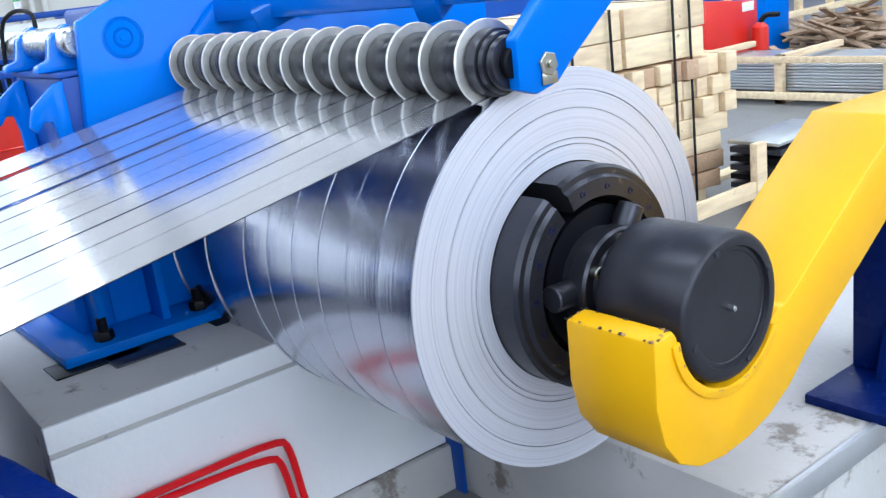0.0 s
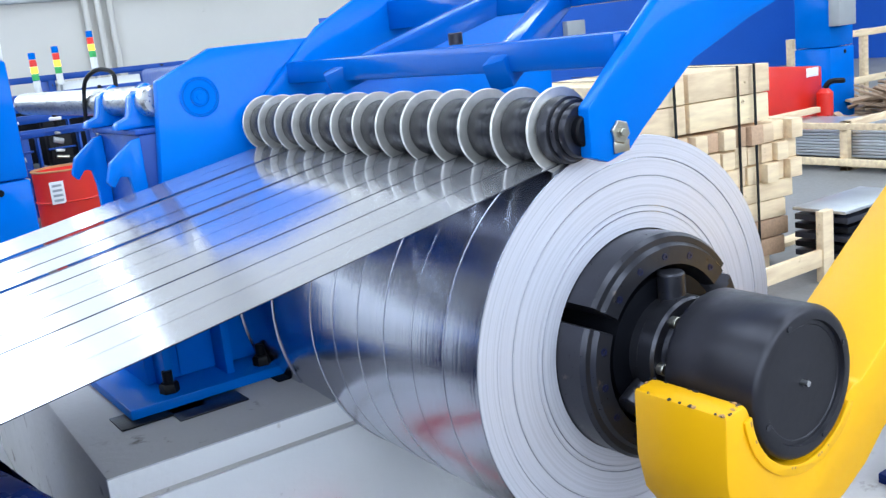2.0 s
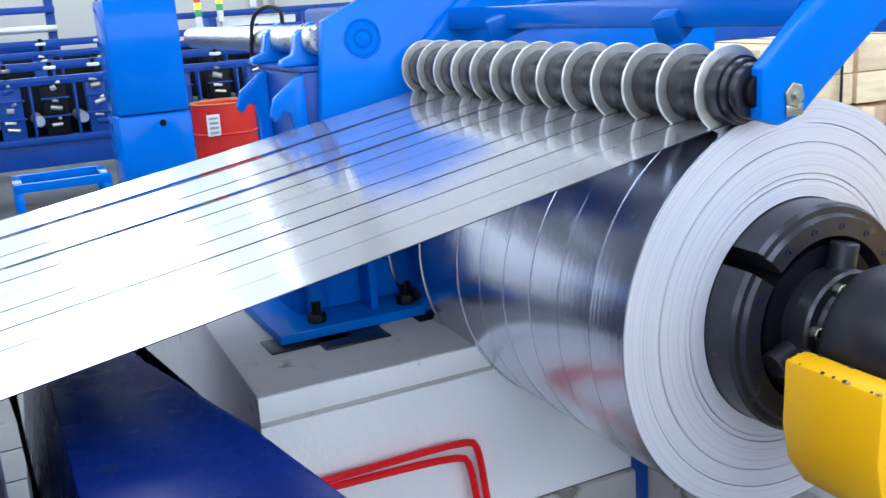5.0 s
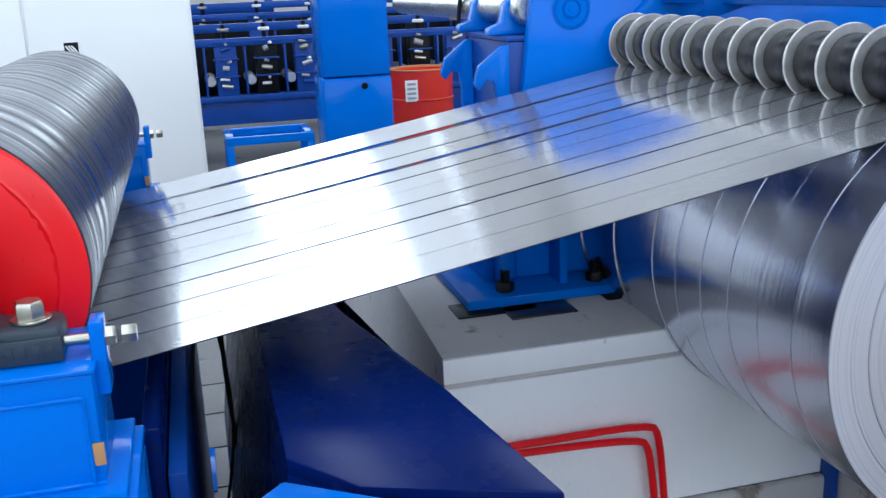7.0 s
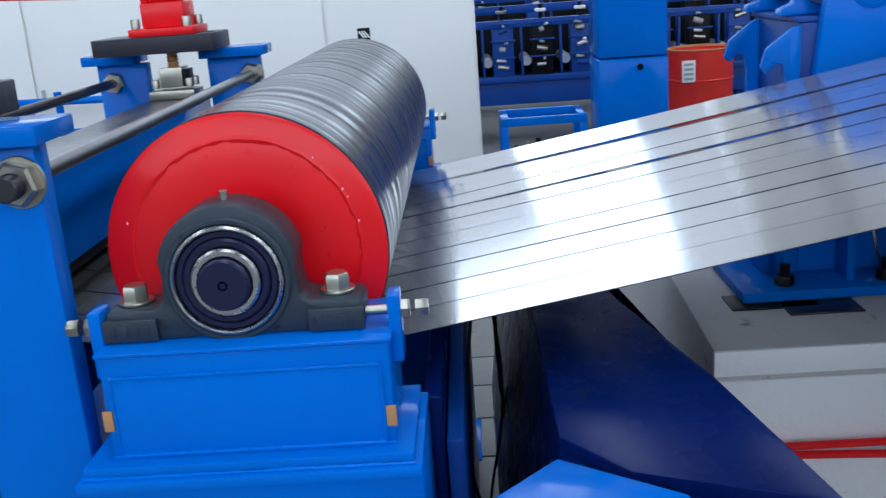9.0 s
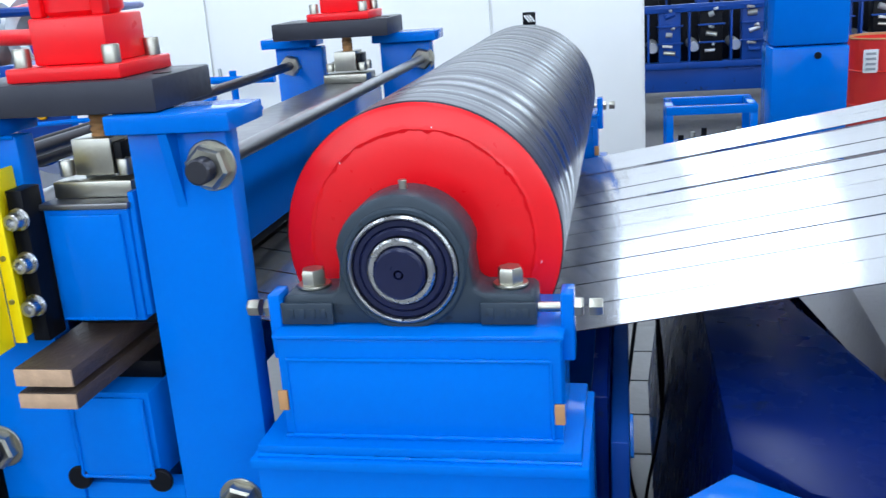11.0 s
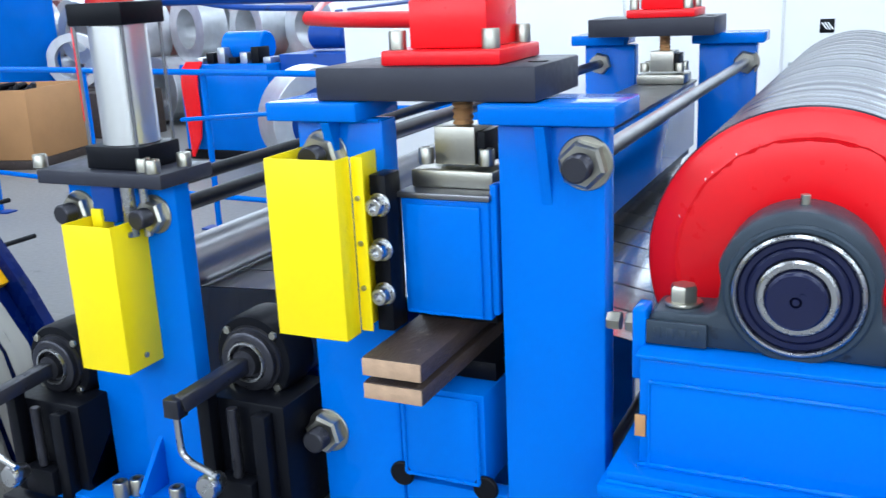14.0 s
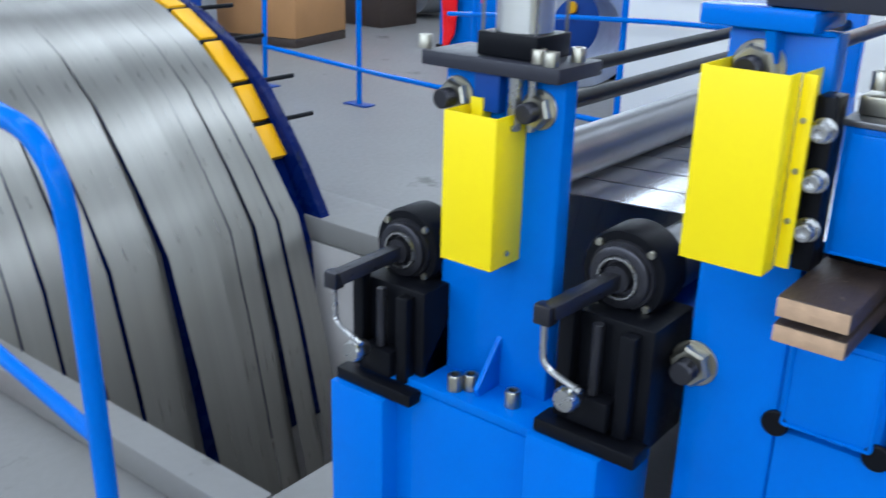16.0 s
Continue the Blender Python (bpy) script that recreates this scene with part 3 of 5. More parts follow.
# Rings in the darker blue, to draw the circle lines on the cap
part("cap_ring", lathe((1.104, 2.985, 1.514), (0, -1, 0), [(0.004, 0.054), (0.0065, 0.0545), (0.0065, 0.058), (0.004, 0.0585)], 48), BLUE_SHADED, head)
part("cap_ring", lathe((1.104, 2.985, 1.514), (0, -1, 0), [(0.004, 0.028), (0.0075, 0.0285), (0.0075, 0.031), (0.004, 0.0315)], 48), BLUE_SHADED, head)
part("gearbox", B(1.35, 2.6, 3.03, 4.3, 0.70, 1.62, 0.02), BLUE_OLD, head)
part("pedestal", B(0.70, 1.10, 2.70, 3.42, 0.722, 1.06, 0.008), BLUE, head, "blue box pedestal")
part("pedestal_panel", B(0.80, 1.09, 2.690, 2.699, 0.73, 1.05, 0.003), BLUE, head)
part("upper_box", B(0.905, 1.34, 3.035, 3.50, 1.06, 1.418, 0.006), BLUE_OLD, head, "dark blue upper box")
part("box_lid", B(0.895, 1.36, 3.032, 3.52, 1.419, 1.436, 0.003), BLUE_OLD, head)
part("foot", B(0.60, 1.14, 2.54, 3.5, 0.692, 0.722, 0.004), BLUE, head)
for x in (0.74, 0.92):
    part("rib", prism([(x - 0.012, 0.722), (x + 0.012, 0.722), (x + 0.012, 0.95), (x - 0.012, 0.95)], 2.60, 2.70, 0.002), BLUE, head)
for x, y in ((0.733, 2.60), (1.02, 2.60)):
    part("anchor_nut", hexnut((x, y, 0.722), (0, 0, 1), 0.028, 0.028), BLACK, head)
    part("anchor_stud", C((x, y, 0.74), (x, y, 0.785), 0.015), BLACK, head)
for y0, y1 in ((3.02, 3.05), (3.44, 3.47)):
    hk = [(0.904, 1.412), (0.875, 1.405), (0.80, 1.345), (0.782, 1.29), (0.80, 1.268), (0.825, 1.30), (0.85, 1.295), (0.86, 1.24), (0.862, 1.06), (0.904, 1.0)]
    part("hook_bracket", prism(hk, y0, y1, 0.004), BLUE, head, "hooked pale blue bracket plate")
for y in (3.10, 3.46):
    part("bearing_block", prism([(0.86, 1.437), (1.10, 1.437), (1.09, 1.46), (1.05, 1.475), (1.035, 1.54), (0.98, 1.578), (0.925, 1.54), (0.91, 1.475), (0.87, 1.46)], y, y + 0.07, 0.006), BLUE, head, "blue bearing block")
part("pivot_shaft", C((0.98, 3.03, 1.518), (0.98, 4.95, 1.518), 0.050, 32, 0.2), CHROME, head, "bright pivot shaft end")
lub = tube([(1.0, 3.5, 1.57), (1.0, 3.5, 1.625), (0.97, 3.6, 1.64), (0.93, 3.66, 1.60), (0.92, 3.68, 1.45)], 0.008, 8)
part("grease_hose", lub, RUBBER, head)
# ---- slit strips, from the looping pit over the entry roll, under the big roll, onto the coil ----
BX, BZ, RR = -0.477, 1.257, 0.2120


def strip_path(i):
    dz = random.uniform(-0.004, 0.004)
    up = []
    for k in range(25):  # loop hanging in the pit, up to the entry roll
        u = k / 24
        up.append((-3.55 + 1.78 * u + 0.10 * math.sin(math.pi * u), -1.55 - 0.35 * math.sin(math.pi * min(1, u * 1.6)) + 2.58 * max(0, (u - 0.55) / 0.45) ** 1.25))
    up += [(-1.71, 1.075), (-1.66, 1.088), (-1.60, 1.0895), (-1.3, 1.105), (-1.03, 1.1135), (-0.94, 1.1135), (-0.80, 1.088)]
    a1 = math.atan2(1.359 - 1.033, 1.39 + 0.434)
    for k in range(7):
        a = -0.16 + (a1 + 0.16) * k / 6
        up.append((BX + RR * math.sin(a), BZ - RR * math.cos(a) - 0.013))
    p, q = up[-1], (AX - RO * math.sin(a1), AZ + RO * math.cos(a1))
    for k in range(1, 25):
        u = k / 24
        up.append((p[0] + (q[0] - p[0]) * u, p[1] + (q[1] - p[1]) * u - (0.006 + dz) * math.sin(math.pi * u) + 0.001 * (1 - u)))
    for k in range(1, 6):
        a = a1 - 0.02 * k
        up.append((AX - (RO + 0.0012) * math.sin(a), AZ + (RO + 0.0012) * math.cos(a)))
    arch = [(-8.5, 1.25), (-7.0, 1.26), (-5.9, 1.26), (-5.35, 1.235), (-4.966, 1.182), (-4.72, 1.14), (-4.529, 1.073), (-4.34, 0.94), (-4.191, 0.755), (-4.12, 0.58), (-4.063, 0.417), (-3.963, 0.182), (-3.84, -0.30), (-3.70, -0.95)]
    sag = random.uniform(-0.02, 0.05)
    return [(x + 0.05 - 0.30 * min(1, max(0, (z - 0.3) / 0.8)) + (sag * max(0, 1.1 - z) if x > -4.6 else 0), z - 0.03) for x, z in arch] + up[:25], up[24:]


def ribbon(path, y0, y1, th=0.0016, tilt=0.0, drift=0.0):
    bm = bmesh.new()
    rows = []
    cols = [y0, y0 + 0.0016, y0 * 0.5 + y1 * 0.5, y1 - 0.0016, y1]
    n = 4
    for k, (x, z) in enumerate(path):
        a, b = path[max(0, k - 1)], path[min(len(path) - 1, k + 1)]
        d = Vector((b[0] - a[0], b[1] - a[1])).normalized()
        slope = tilt * math.sin(math.pi * min(1, max(0, (x + 0.4) / 1.78)))
        rows.append([bm.verts.new((x - d.y * s, y + (drift * min(1, max(0, (0.98 - z) / 0.9)) ** 1.4 if x < -3.5 else drift * max(0, (-2.3 - x) / 1.2) if x < -2.3 else 0), z + d.x * s + slope * (y - (y0 + y1) / 2))) for s in (0, -th) for y in (cols if s == 0 else cols[::-1])])
    m = 2 * (n + 1)
    for p, q in zip(rows, rows[1:]):
        for j in range(m):
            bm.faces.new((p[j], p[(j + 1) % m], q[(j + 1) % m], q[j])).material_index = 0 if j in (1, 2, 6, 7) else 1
    bmesh.ops.recalc_face_normals(bm, faces=bm.faces)
    return bm


SPREAD = [-0.075, -0.072, -0.040, -0.036, -0.004, -0.001, 0.001, 0.010, 0.013, 0.022, 0.026, 0.040]
for i in range(12):
    gap = 0.0010 + random.random() * 0.0016
    y0, y1 = YC + i * PITCH + gap, YC + (i + 1) * PITCH - gap
    st = thing("steel_strip", (0, (y0 + y1) / 2, 1.1), "bright slit steel strip running onto the coil", "steel strip", "slit strips")
    loop, run = strip_path(i)
    slack = random.uniform(0.0, 0.0006)
    # Same strip as the run below, toned down by its material
    part("loop", ribbon(loop, y0 - gap + slack, y1 + gap - slack, drift=SPREAD[i]), STEEL_DULL, st, "steel strip hanging in a loop, its dimmer light put into the colour").data.materials.append(STEEL_DULL)
    # Dark edge bands draw the gap lines between neighbouring strips
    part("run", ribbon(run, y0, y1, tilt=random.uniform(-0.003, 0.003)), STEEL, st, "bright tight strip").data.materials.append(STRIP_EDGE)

# ---- big deflector roll in pillow blocks ----
roll = thing("deflector_roll", (BX, 2.2, BZ), "large grey deflector roll with red painted ends", "roll")
part("shell", lathe((BX, 0, BZ), (0, 1, 0), [(1.3675, 0.19), (1.3675, RR - 0.004), (1.371, RR), (2.988, RR), (2.992, RR - 0.004), (2.992, 0.19)], 128), ROLLSKIN, roll)
for y, s in ((1.3665, -1), (2.993, 1)):
    prof = [(0, 0), (0, 0.205), (0.0, 0.2065), (0.002, 0.2085), (0.002, 0.2105)]
    red_end = part("end_plate", lathe((BX, y, BZ), (0, s, 0), [(0.004, 0), (0.004, 0.10), (0.004, 0.204), (0.0, 0.2100)], 96), RED, roll, "red painted end plate with a weld bead")
    ring = [(0.172 + random.uniform(-0.001, 0.001), random.uniform(0.0007, 0.0034), radians(3 * k)) for k in range(120)]
    bead = bmesh.new()
    loops = [[bead.verts.new((BX + (r + w * d) * math.cos(a), y + s * (0.0042 + w * h), BZ + (r + w * d) * math.sin(a))) for d, h in ((-2, 0), (0, 0.7), (2, 0))] for r, w, a in ring]
    for p, q in zip(loops, loops[1:] + loops[:1]):
        for j in (0, 1):
            bead.faces.new((p[j], p[j + 1], q[j + 1], q[j]))
    part("weld_ring", bead, RED, red_end)
    for k in range(7):
        a = random.uniform(0, 6.28)
        rr = random.choice((0.175, 0.182, 0.17, 0.178))
        part("paint_chip", lathe((BX + rr * math.cos(a), y + s * 0.0045, BZ + rr * math.sin(a)), (0, s, 0), [(0, 0.0015), (0.0005, 0.001), (0.0005, 0)], 6), PAPER, red_end)
part("journal", lathe((BX, 0, BZ), (0, 1, 0), [(1.205, 0), (1.205, 0.004), (1.212, 0.006), (1.205, 0.007), (1.205, 0.033), (1.208, 0.036), (1.42, 0.036), (2.99, 0.036), (3.18, 0.036), (3.18, 0)], 40), SEAL, roll, "dark shaft end")


def weld(parent, p0, p1, r=0.004):
    """A lumpy weld bead along an edge."""
    p0, p1 = Vector(p0), Vector(p1)
    n = max(6, int((p1 - p0).length / 0.006))
    prof = [(0, 0)] + [((p1 - p0).length * k / n, r * random.uniform(0.55, 1.15)) for k in range(n + 1)] + [((p1 - p0).length, 0)]
    return part("weld_bead", lathe(p0, p1 - p0, prof, 6), BLUE, parent)


def pillow(y0, s):
    """Pillow block; the bearing face looks along s."""
    ob = thing("pillow_block", (BX, y0, 1.174), "grey cast pillow block bearing bolted on a blue stand", "bearing", "pillow blocks")
    y1 = y0 - s * 0.075
    half = [(-0.180, 1.175), (-0.180, 1.215), (-0.172, 1.219), (-0.108, 1.221), (-0.096, 1.227), (-0.092, 1.265)]
    top = [(0.099 * math.cos(radians(a)), 1.262 + 0.100 * math.sin(radians(a))) for a in range(165, 14, -10)]
    outline = [(BX + x, z) for x, z in half + top] + [(BX - x, z) for x, z in half[::-1]]
    bm = prism(outline, min(y0, y1), max(y0, y1), 0.006)
    part("housing", bm, BEARING, ob)
    for dx in (-1, 1):
        part("foot_pad", B(BX + dx * 0.105, BX + dx * 0.182, y0 + s * 0.001, y0 + s * 0.008, 1.177, 1.209, 0.002), BEARING, ob)
        for k in range(4):  # cast lettering that cannot be made out
            x = BX + dx * 0.143 - 0.024 + 0.016 * k
            part("cast_mark", B(x - 0.0045, x + 0.0045, y0 + s * 0.0078, y0 + s * 0.0094, 1.186, 1.201, 0.0006), BEARING, ob)
        p = (BX + dx * 0.143, (y0 + y1) / 2, 1.220)
        bolt(ob, p, 0.0185, 0.022)
    for r0, r1, out, m, nm in ((0.0715, 0.0775, 0.011, CHROME, "outer_race"), (0.060, 0.0715, 0.004, SEAL, "seal"), (0.0485, 0.060, 0.009, SEAL, "seal_lip"), (0.0365, 0.0475, 0.017, CHROME, "inner_race"), (0.0785, 0.088, 0.006, BEARING, "lip"), (0.0775, 0.0785, 0.003, BLACK, "race_gap")):
        part(nm, lathe((BX, y0, BZ), (0, s, 0), [(-0.01, r0), (out - 0.002, r0), (out, r0 + 0.002), (out, r1 - 0.003), (out - 0.003, r1), (-0.01, r1)], 56), m, ob)
    part("grease_nipple", C((BX, (y0 + y1) / 2, 1.358), (BX, (y0 + y1) / 2, 1.374), 0.006), ZINC, ob)
    return ob


pillow(1.235, -1)
pillow(3.165, 1)


def roll_stand(y0, y1):
    ob = thing("roll_stand", (BX, (y0 + y1) / 2, 0), "blue welded box stand under the deflector roll bearing", "machine stand", "roll stands")
    xl, xr = -0.660, -0.262
    part("top_plate", B(xl - 0.004, xr + 0.004, y0 - 0.004, y1 + 0.004, 1.168, 1.174, 0.002), BLUE, ob)
    part("upper_box", B(xl, xr, y0, y1, 1.02, 1.167, 0.004), BLUE, ob)
    part("weld_panel", B(xl + 0.014, xr - 0.014, y0 - 0.004, y0, 1.022, 1.138, 0.003), BLUE, ob, "welded blue face plate")
    part("flange", B(xl - 0.035, xr + 0.025, y0 - 0.03, y1 + 0.03, 1.004, 1.018, 0.003), BLUE, ob)
    part("flange", B(xl - 0.045, xr + 0.035, y0 - 0.04, y1 + 0.04, 0.984, 1.000, 0.003), BLUE, ob)
    part("lower_box", B(xl - 0.045, xr + 0.035, y0 - 0.02, y1 + 0.02, 0.02, 0.982, 0.006), BLUE, ob)
    part("foot", B(xl - 0.1, xr + 0.1, y0 - 0.08, y1 + 0.08, 0, 0.02, 0.003), BLUE, ob)
    for x, s in ((xl - 0.008, -1), (xr + 0.008, 1)):
        part("stop_plate", B(x - 0.009, x + 0.009, y0 + 0.03, y0 + 0.075, 1.125, 1.222, 0.003), BLUE, ob)
        p = Vector((x + s * 0.009, y0 + 0.052, 1.196))
        bm = C(p - Vector((s * 0.05, 0, 0)), p + Vector((s * 0.012, 0, 0)), 0.007, 14)
        join(bm, hexnut(p, (s, 0, 0), 0.014, 0.012))
        join(bm, hexnut(p + Vector((s * 0.02, 0, 0)), (s, 0, 0), 0.013, 0.018))
        part("adjusting_bolt", bm, ZINC, ob, "brass-tinted adjusting bolt")
    for z in (1.138, 1.022):
        weld(ob, (xl + 0.014, y0 - 0.004, z), (xr - 0.014, y0 - 0.004, z))
    for x in (xl + 0.014, xr - 0.014):
        weld(ob, (x, y0 - 0.004, 1.022), (x, y0 - 0.004, 1.138), 0.003)
    weld(ob, (xl - 0.035, y0 - 0.03, 1.002), (xr + 0.025, y0 - 0.03, 1.002))
    weld(ob, (xl, y0 - 0.002, 1.020), (xr, y0 - 0.002, 1.020))
    for x, z in ((xl + 0.004, 1.075), (xr - 0.003, 1.06)):
        part("bare_patch", B(x - 0.008, x + 0.006, y0 - 0.0055, y0 - 0.001, z - 0.014, z + 0.016, 0.001), CARD, ob, "patch of bare brown primer")
    return ob


roll_stand(1.196, 1.36)
roll_stand(3.05, 3.21)

# ---- tension stand: posts, chocks, boards, presses ----
stand = thing("tension_stand", (-0.96, 2.05, 0), "blue tension press stand with tie bars and pressure beams", "press stand")
PY = 1.262  # front of the near posts


def side_frame(y0, s):
    """Two posts with caps, at the side of the line; s points away from the line."""
    y1 = y0 - s * 0.045
    a, b = min(y0, y1), max(y0, y1)
    for xl, xr, cl, cr in ((-0.872, -0.722, -0.886, -0.700), (-1.192, -1.048, -1.222, -1.070)):
        post = part("post", B(xl, xr, a, b, 0.0, 1.456, 0.004), BLUE, stand, "blue flame-cut post")
        part("cap", B(cl, cr, a - 0.035, b + 0.05, 1.457, 1.484, 0.003), BLUE, post)
        cx = (xl + xr) / 2 - 0.005
        bm = bmesh.new()
        f = [bm.verts.new(p) for p in ((cx - 0.007, y0, 1.456), (cx - 0.007, y0 + s * 0.032, 1.456), (cx - 0.007, y0 + s * 0.026, 1.44), (cx - 0.007, y0, 1.345))]
        g = [bm.verts.new(v.co + Vector((0.014, 0, 0))) for v in f]
        bm.faces.new(f)
        bm.faces.new(g[::-1])
        for k in range(4):
            bm.faces.new((f[k], g[k], g[(k + 1) % 4], f[(k + 1) % 4]))
        bmesh.ops.recalc_face_normals(bm, faces=bm.faces)
        part("gusset", bm, BLUE, post)
    part("foot", B(-1.26, -0.66, a - 0.09, b + 0.05, 0, 0.025, 0.004), BLUE, stand)


side_frame(PY, -1)
side_frame(2.80, 1)
part("sill", B(-1.047, -0.873, PY + 0.004, PY + 0.04, 0.35, 0.888, 0.004), BLUE, stand, "blue lower web plate")
for z, xs in ((1.405, (-0.748, -1.145)), (0.952, (-1.180,)), (0.87, (-0.775,))):
    for x in xs:
        stud(stand, (x, PY, z), 0.0185, 0.052)
        part("tie_bar", C((x, PY + 0.04, z), (x, 2.80, z), 0.0125, 20), DULLROLL if x > -0.8 else SHAFTBLK, stand, "round steel tie bar")
        bm = C((x, 2.755, z), (x, 2.758, z), 0.036, 24)
        part("inner_nut", join(bm, hexnut((x, 2.755, z), (0, -1, 0), 0.031, 0.02)), ZINC, stand)
# upper and lower pressure beams that run across the line
part("upper_beam", B(-1.022, -0.886, PY - 0.006, 2.79, 1.172, 1.346, 0.003), BLUE, stand, "blue upper pressure beam")
part("beam_face", B(-1.012, -0.897, PY - 0.013, PY - 0.006, 1.178, 1.339, 0.003), BLUE, stand)
part("beam_guide", B(-0.8855, -0.876, PY - 0.002, PY + 0.03, 1.18, 1.37, 0.002), BLUE, stand)
part("beam_top", B(-1.026, -0.882, PY - 0.012, 2.79, 1.347, 1.356, 0.002), DULLROLL, stand, "bright steel beam cover")
part("lower_beam", B(-1.046, -0.904, PY - 0.004, 2.79, 0.900, 1.052, 0.003), BLUE, stand, "blue lower pressure beam")
part("beam_face", B(-1.036, -0.914, PY - 0.010, PY - 0.004, 0.908, 1.044, 0.003), BLUE, stand)
weld(stand, (-1.036, PY - 0.011, 0.908), (-0.914, PY - 0.011, 0.908), 0.0035)
weld(stand, (-1.036, PY - 0.011, 0.908), (-1.036, PY - 0.011, 1.044), 0.0035)
weld(stand, (-0.914, PY - 0.011, 0.908), (-0.914, PY - 0.011, 1.044), 0.0035)
weld(stand, (-1.012, PY - 0.013, 1.178), (-0.897, PY - 0.013, 1.178), 0.003)
for x in (-0.872, -1.192):
    weld(stand, (x + 0.01, PY - 0.001, 1.455), (x + 0.14, PY - 0.001, 1.455), 0.004)
for x in (-1.046, -0.905):
    part("cut_hole", C((x, PY - 0.0115, 0.902), (x, PY - 0.002, 0.902), 0.020), BLACK, stand, "round corner cut-out")
for z0, z1, m in ((1.118, 1.1455, OLDWOOD), (1.0835, 1.108, OLDWOOD)):
    board = thing("pressure_board", (-0.99, 2.0, z0), "oil-darkened wooden pressure board clamped over the strips", "board", "pressure boards")
    part("plank", B(-1.034, -0.942, 1.137, 2.92, z0, z1, 0.002), m, board)
    part("end_grain", B(-1.033, -0.943, 1.133, 1.1365, z0 + 0.001, z1 - 0.001, 0.001), ENDWOOD, board, "pale sawn end grain")
part("pad", B(-1.03, -0.90, PY + 0.05, 2.79, 1.147, 1.171, 0.002), BLACK, stand, "dark clamp plate")
part("pad", B(-1.03, -0.905, PY + 0.05, 2.79, 1.053, 1.0825, 0.002), BLACK, stand, "dark clamp plate")


def press(y):
    ob = thing("hydraulic_press", (-0.955, y, 1.485), "red hydraulic press cylinder on a dark crosshead", "press cylinder", "press cylinders")
    part("crosshead", B(-1.140, -0.808, y - 0.095, y + 0.095, 1.4855, 1.532, 0.003), GREY, ob, "dark grey crosshead plate")
    part("base", B(-1.04, -0.862, y - 0.08, y + 0.08, 1.5325, 1.553, 0.003), RED, ob)
    part("cylinder", B(-1.005, -0.888, y - 0.058, y + 0.058, 1.5535, 1.62, 0.004), RED, ob)
    part("barrel", C((-0.947, y, 1.62), (-0.947, y, 1.95), 0.056, 32), RED, ob)
    part("side_bar", B(-1.004, -0.985, y - 0.05, y - 0.03, 1.62, 1.95, 0.003), RED, ob)
    part("side_bar", B(-0.908, -0.889, y - 0.05, y - 0.03, 1.62, 1.95, 0.003), RED, ob)
    for x in (-1.022, -0.882):
        for d in (-0.06, 0.06):
            socket_bolt(ob, (x, y + d, 1.5535), 0.0125, 0.026)
    part("hole", C((-0.83, y - 0.02, 1.531), (-0.83, y - 0.02, 1.5335), 0.014), BLACK, ob)
    part("spindle", lathe((-0.953, y, 1.42), (0, 0, 1), [(0, 0.014)] + [(0.065 * k / 14, 0.0155 if k % 2 else 0.013) for k in range(1, 15)], 16), CARD, ob, "rust-brown spindle")
    part("clevis_base", B(-1.018, -0.890, y - 0.05, y + 0.05, 1.3565, 1.382, 0.003), ZINC, ob, "bare steel clevis")
    part("clevis", B(-0.985, -0.922, y - 0.035, y + 0.035, 1.3885, 1.443, 0.0015), ZINC, ob)
    part("clevis_lug", B(-0.921, -0.908, y - 0.03, y + 0.03, 1.3885, 1.436, 0.0015), BLACK, ob)
    for x in (-1.001, -0.906):
        for d in (-0.03, 0.03):
            socket_bolt(ob, (x, y + d, 1.388), 0.0115, 0.024)
    return ob


press(1.335)
press(2.70)
hoses = thing("hydraulic_line", (-1.2, 2.0, 1.6), "red hydraulic pipes between the press cylinders", "pipe")
part("pipe", tube([(-0.99, 1.36, 1.590), (-1.20, 1.45, 1.590), (-1.34, 1.55, 1.592)], 0.013, 12, 1), RED, hoses)
part("pipe", tube([(-1.33, 1.545, 1.592), (-1.7, 2.2, 1.62), (-2.0, 3.4, 1.68), (-1.05, 2.72, 1.64)], 0.007, 8, 2), RED, hoses)
part("hose", tube([(-2.25, 3.0, 1.585), (-2.57, 3.0, 1.595), (-2.9, 3.05, 1.64), (-3.6, 3.4, 1.75)], 0.011, 8), BLUE_OLD, hoses, "blue rubber hose")

cover = thing("guard_cover", (-1.1, 1.2, 1.18), "bright yellow folded sheet guard bolted to the stand", "guard")
part("sheet", B(-1.178, -1.0630, 1.150, 1.1525, 1.158, 1.417, 0.001), YCOVER, cover)
part("side_sheet", B(-1.178, -1.1755, 1.153, 1.259, 1.158, 1.417, 0.001), YCOVER, cover)
part("side_sheet", B(-1.0655, -1.0630, 1.153, 1.189, 1.158, 1.417, 0.001), YCOVER, cover)
part("flange", B(-1.0627, -1.0440, 1.19, 1.193, 1.162, 1.415, 0.001), YCOVER, cover)
part("flange_web", B(-1.0627, -1.0600, 1.1935, 1.26, 1.162, 1.415, 0.001), YCOVER, cover)
mount = part("mounting_bar", B(-1.05, -1.0235, 1.216, 1.2615, 1.155, 1.386, 0.002), BLACK, stand, "dark mounting bar")
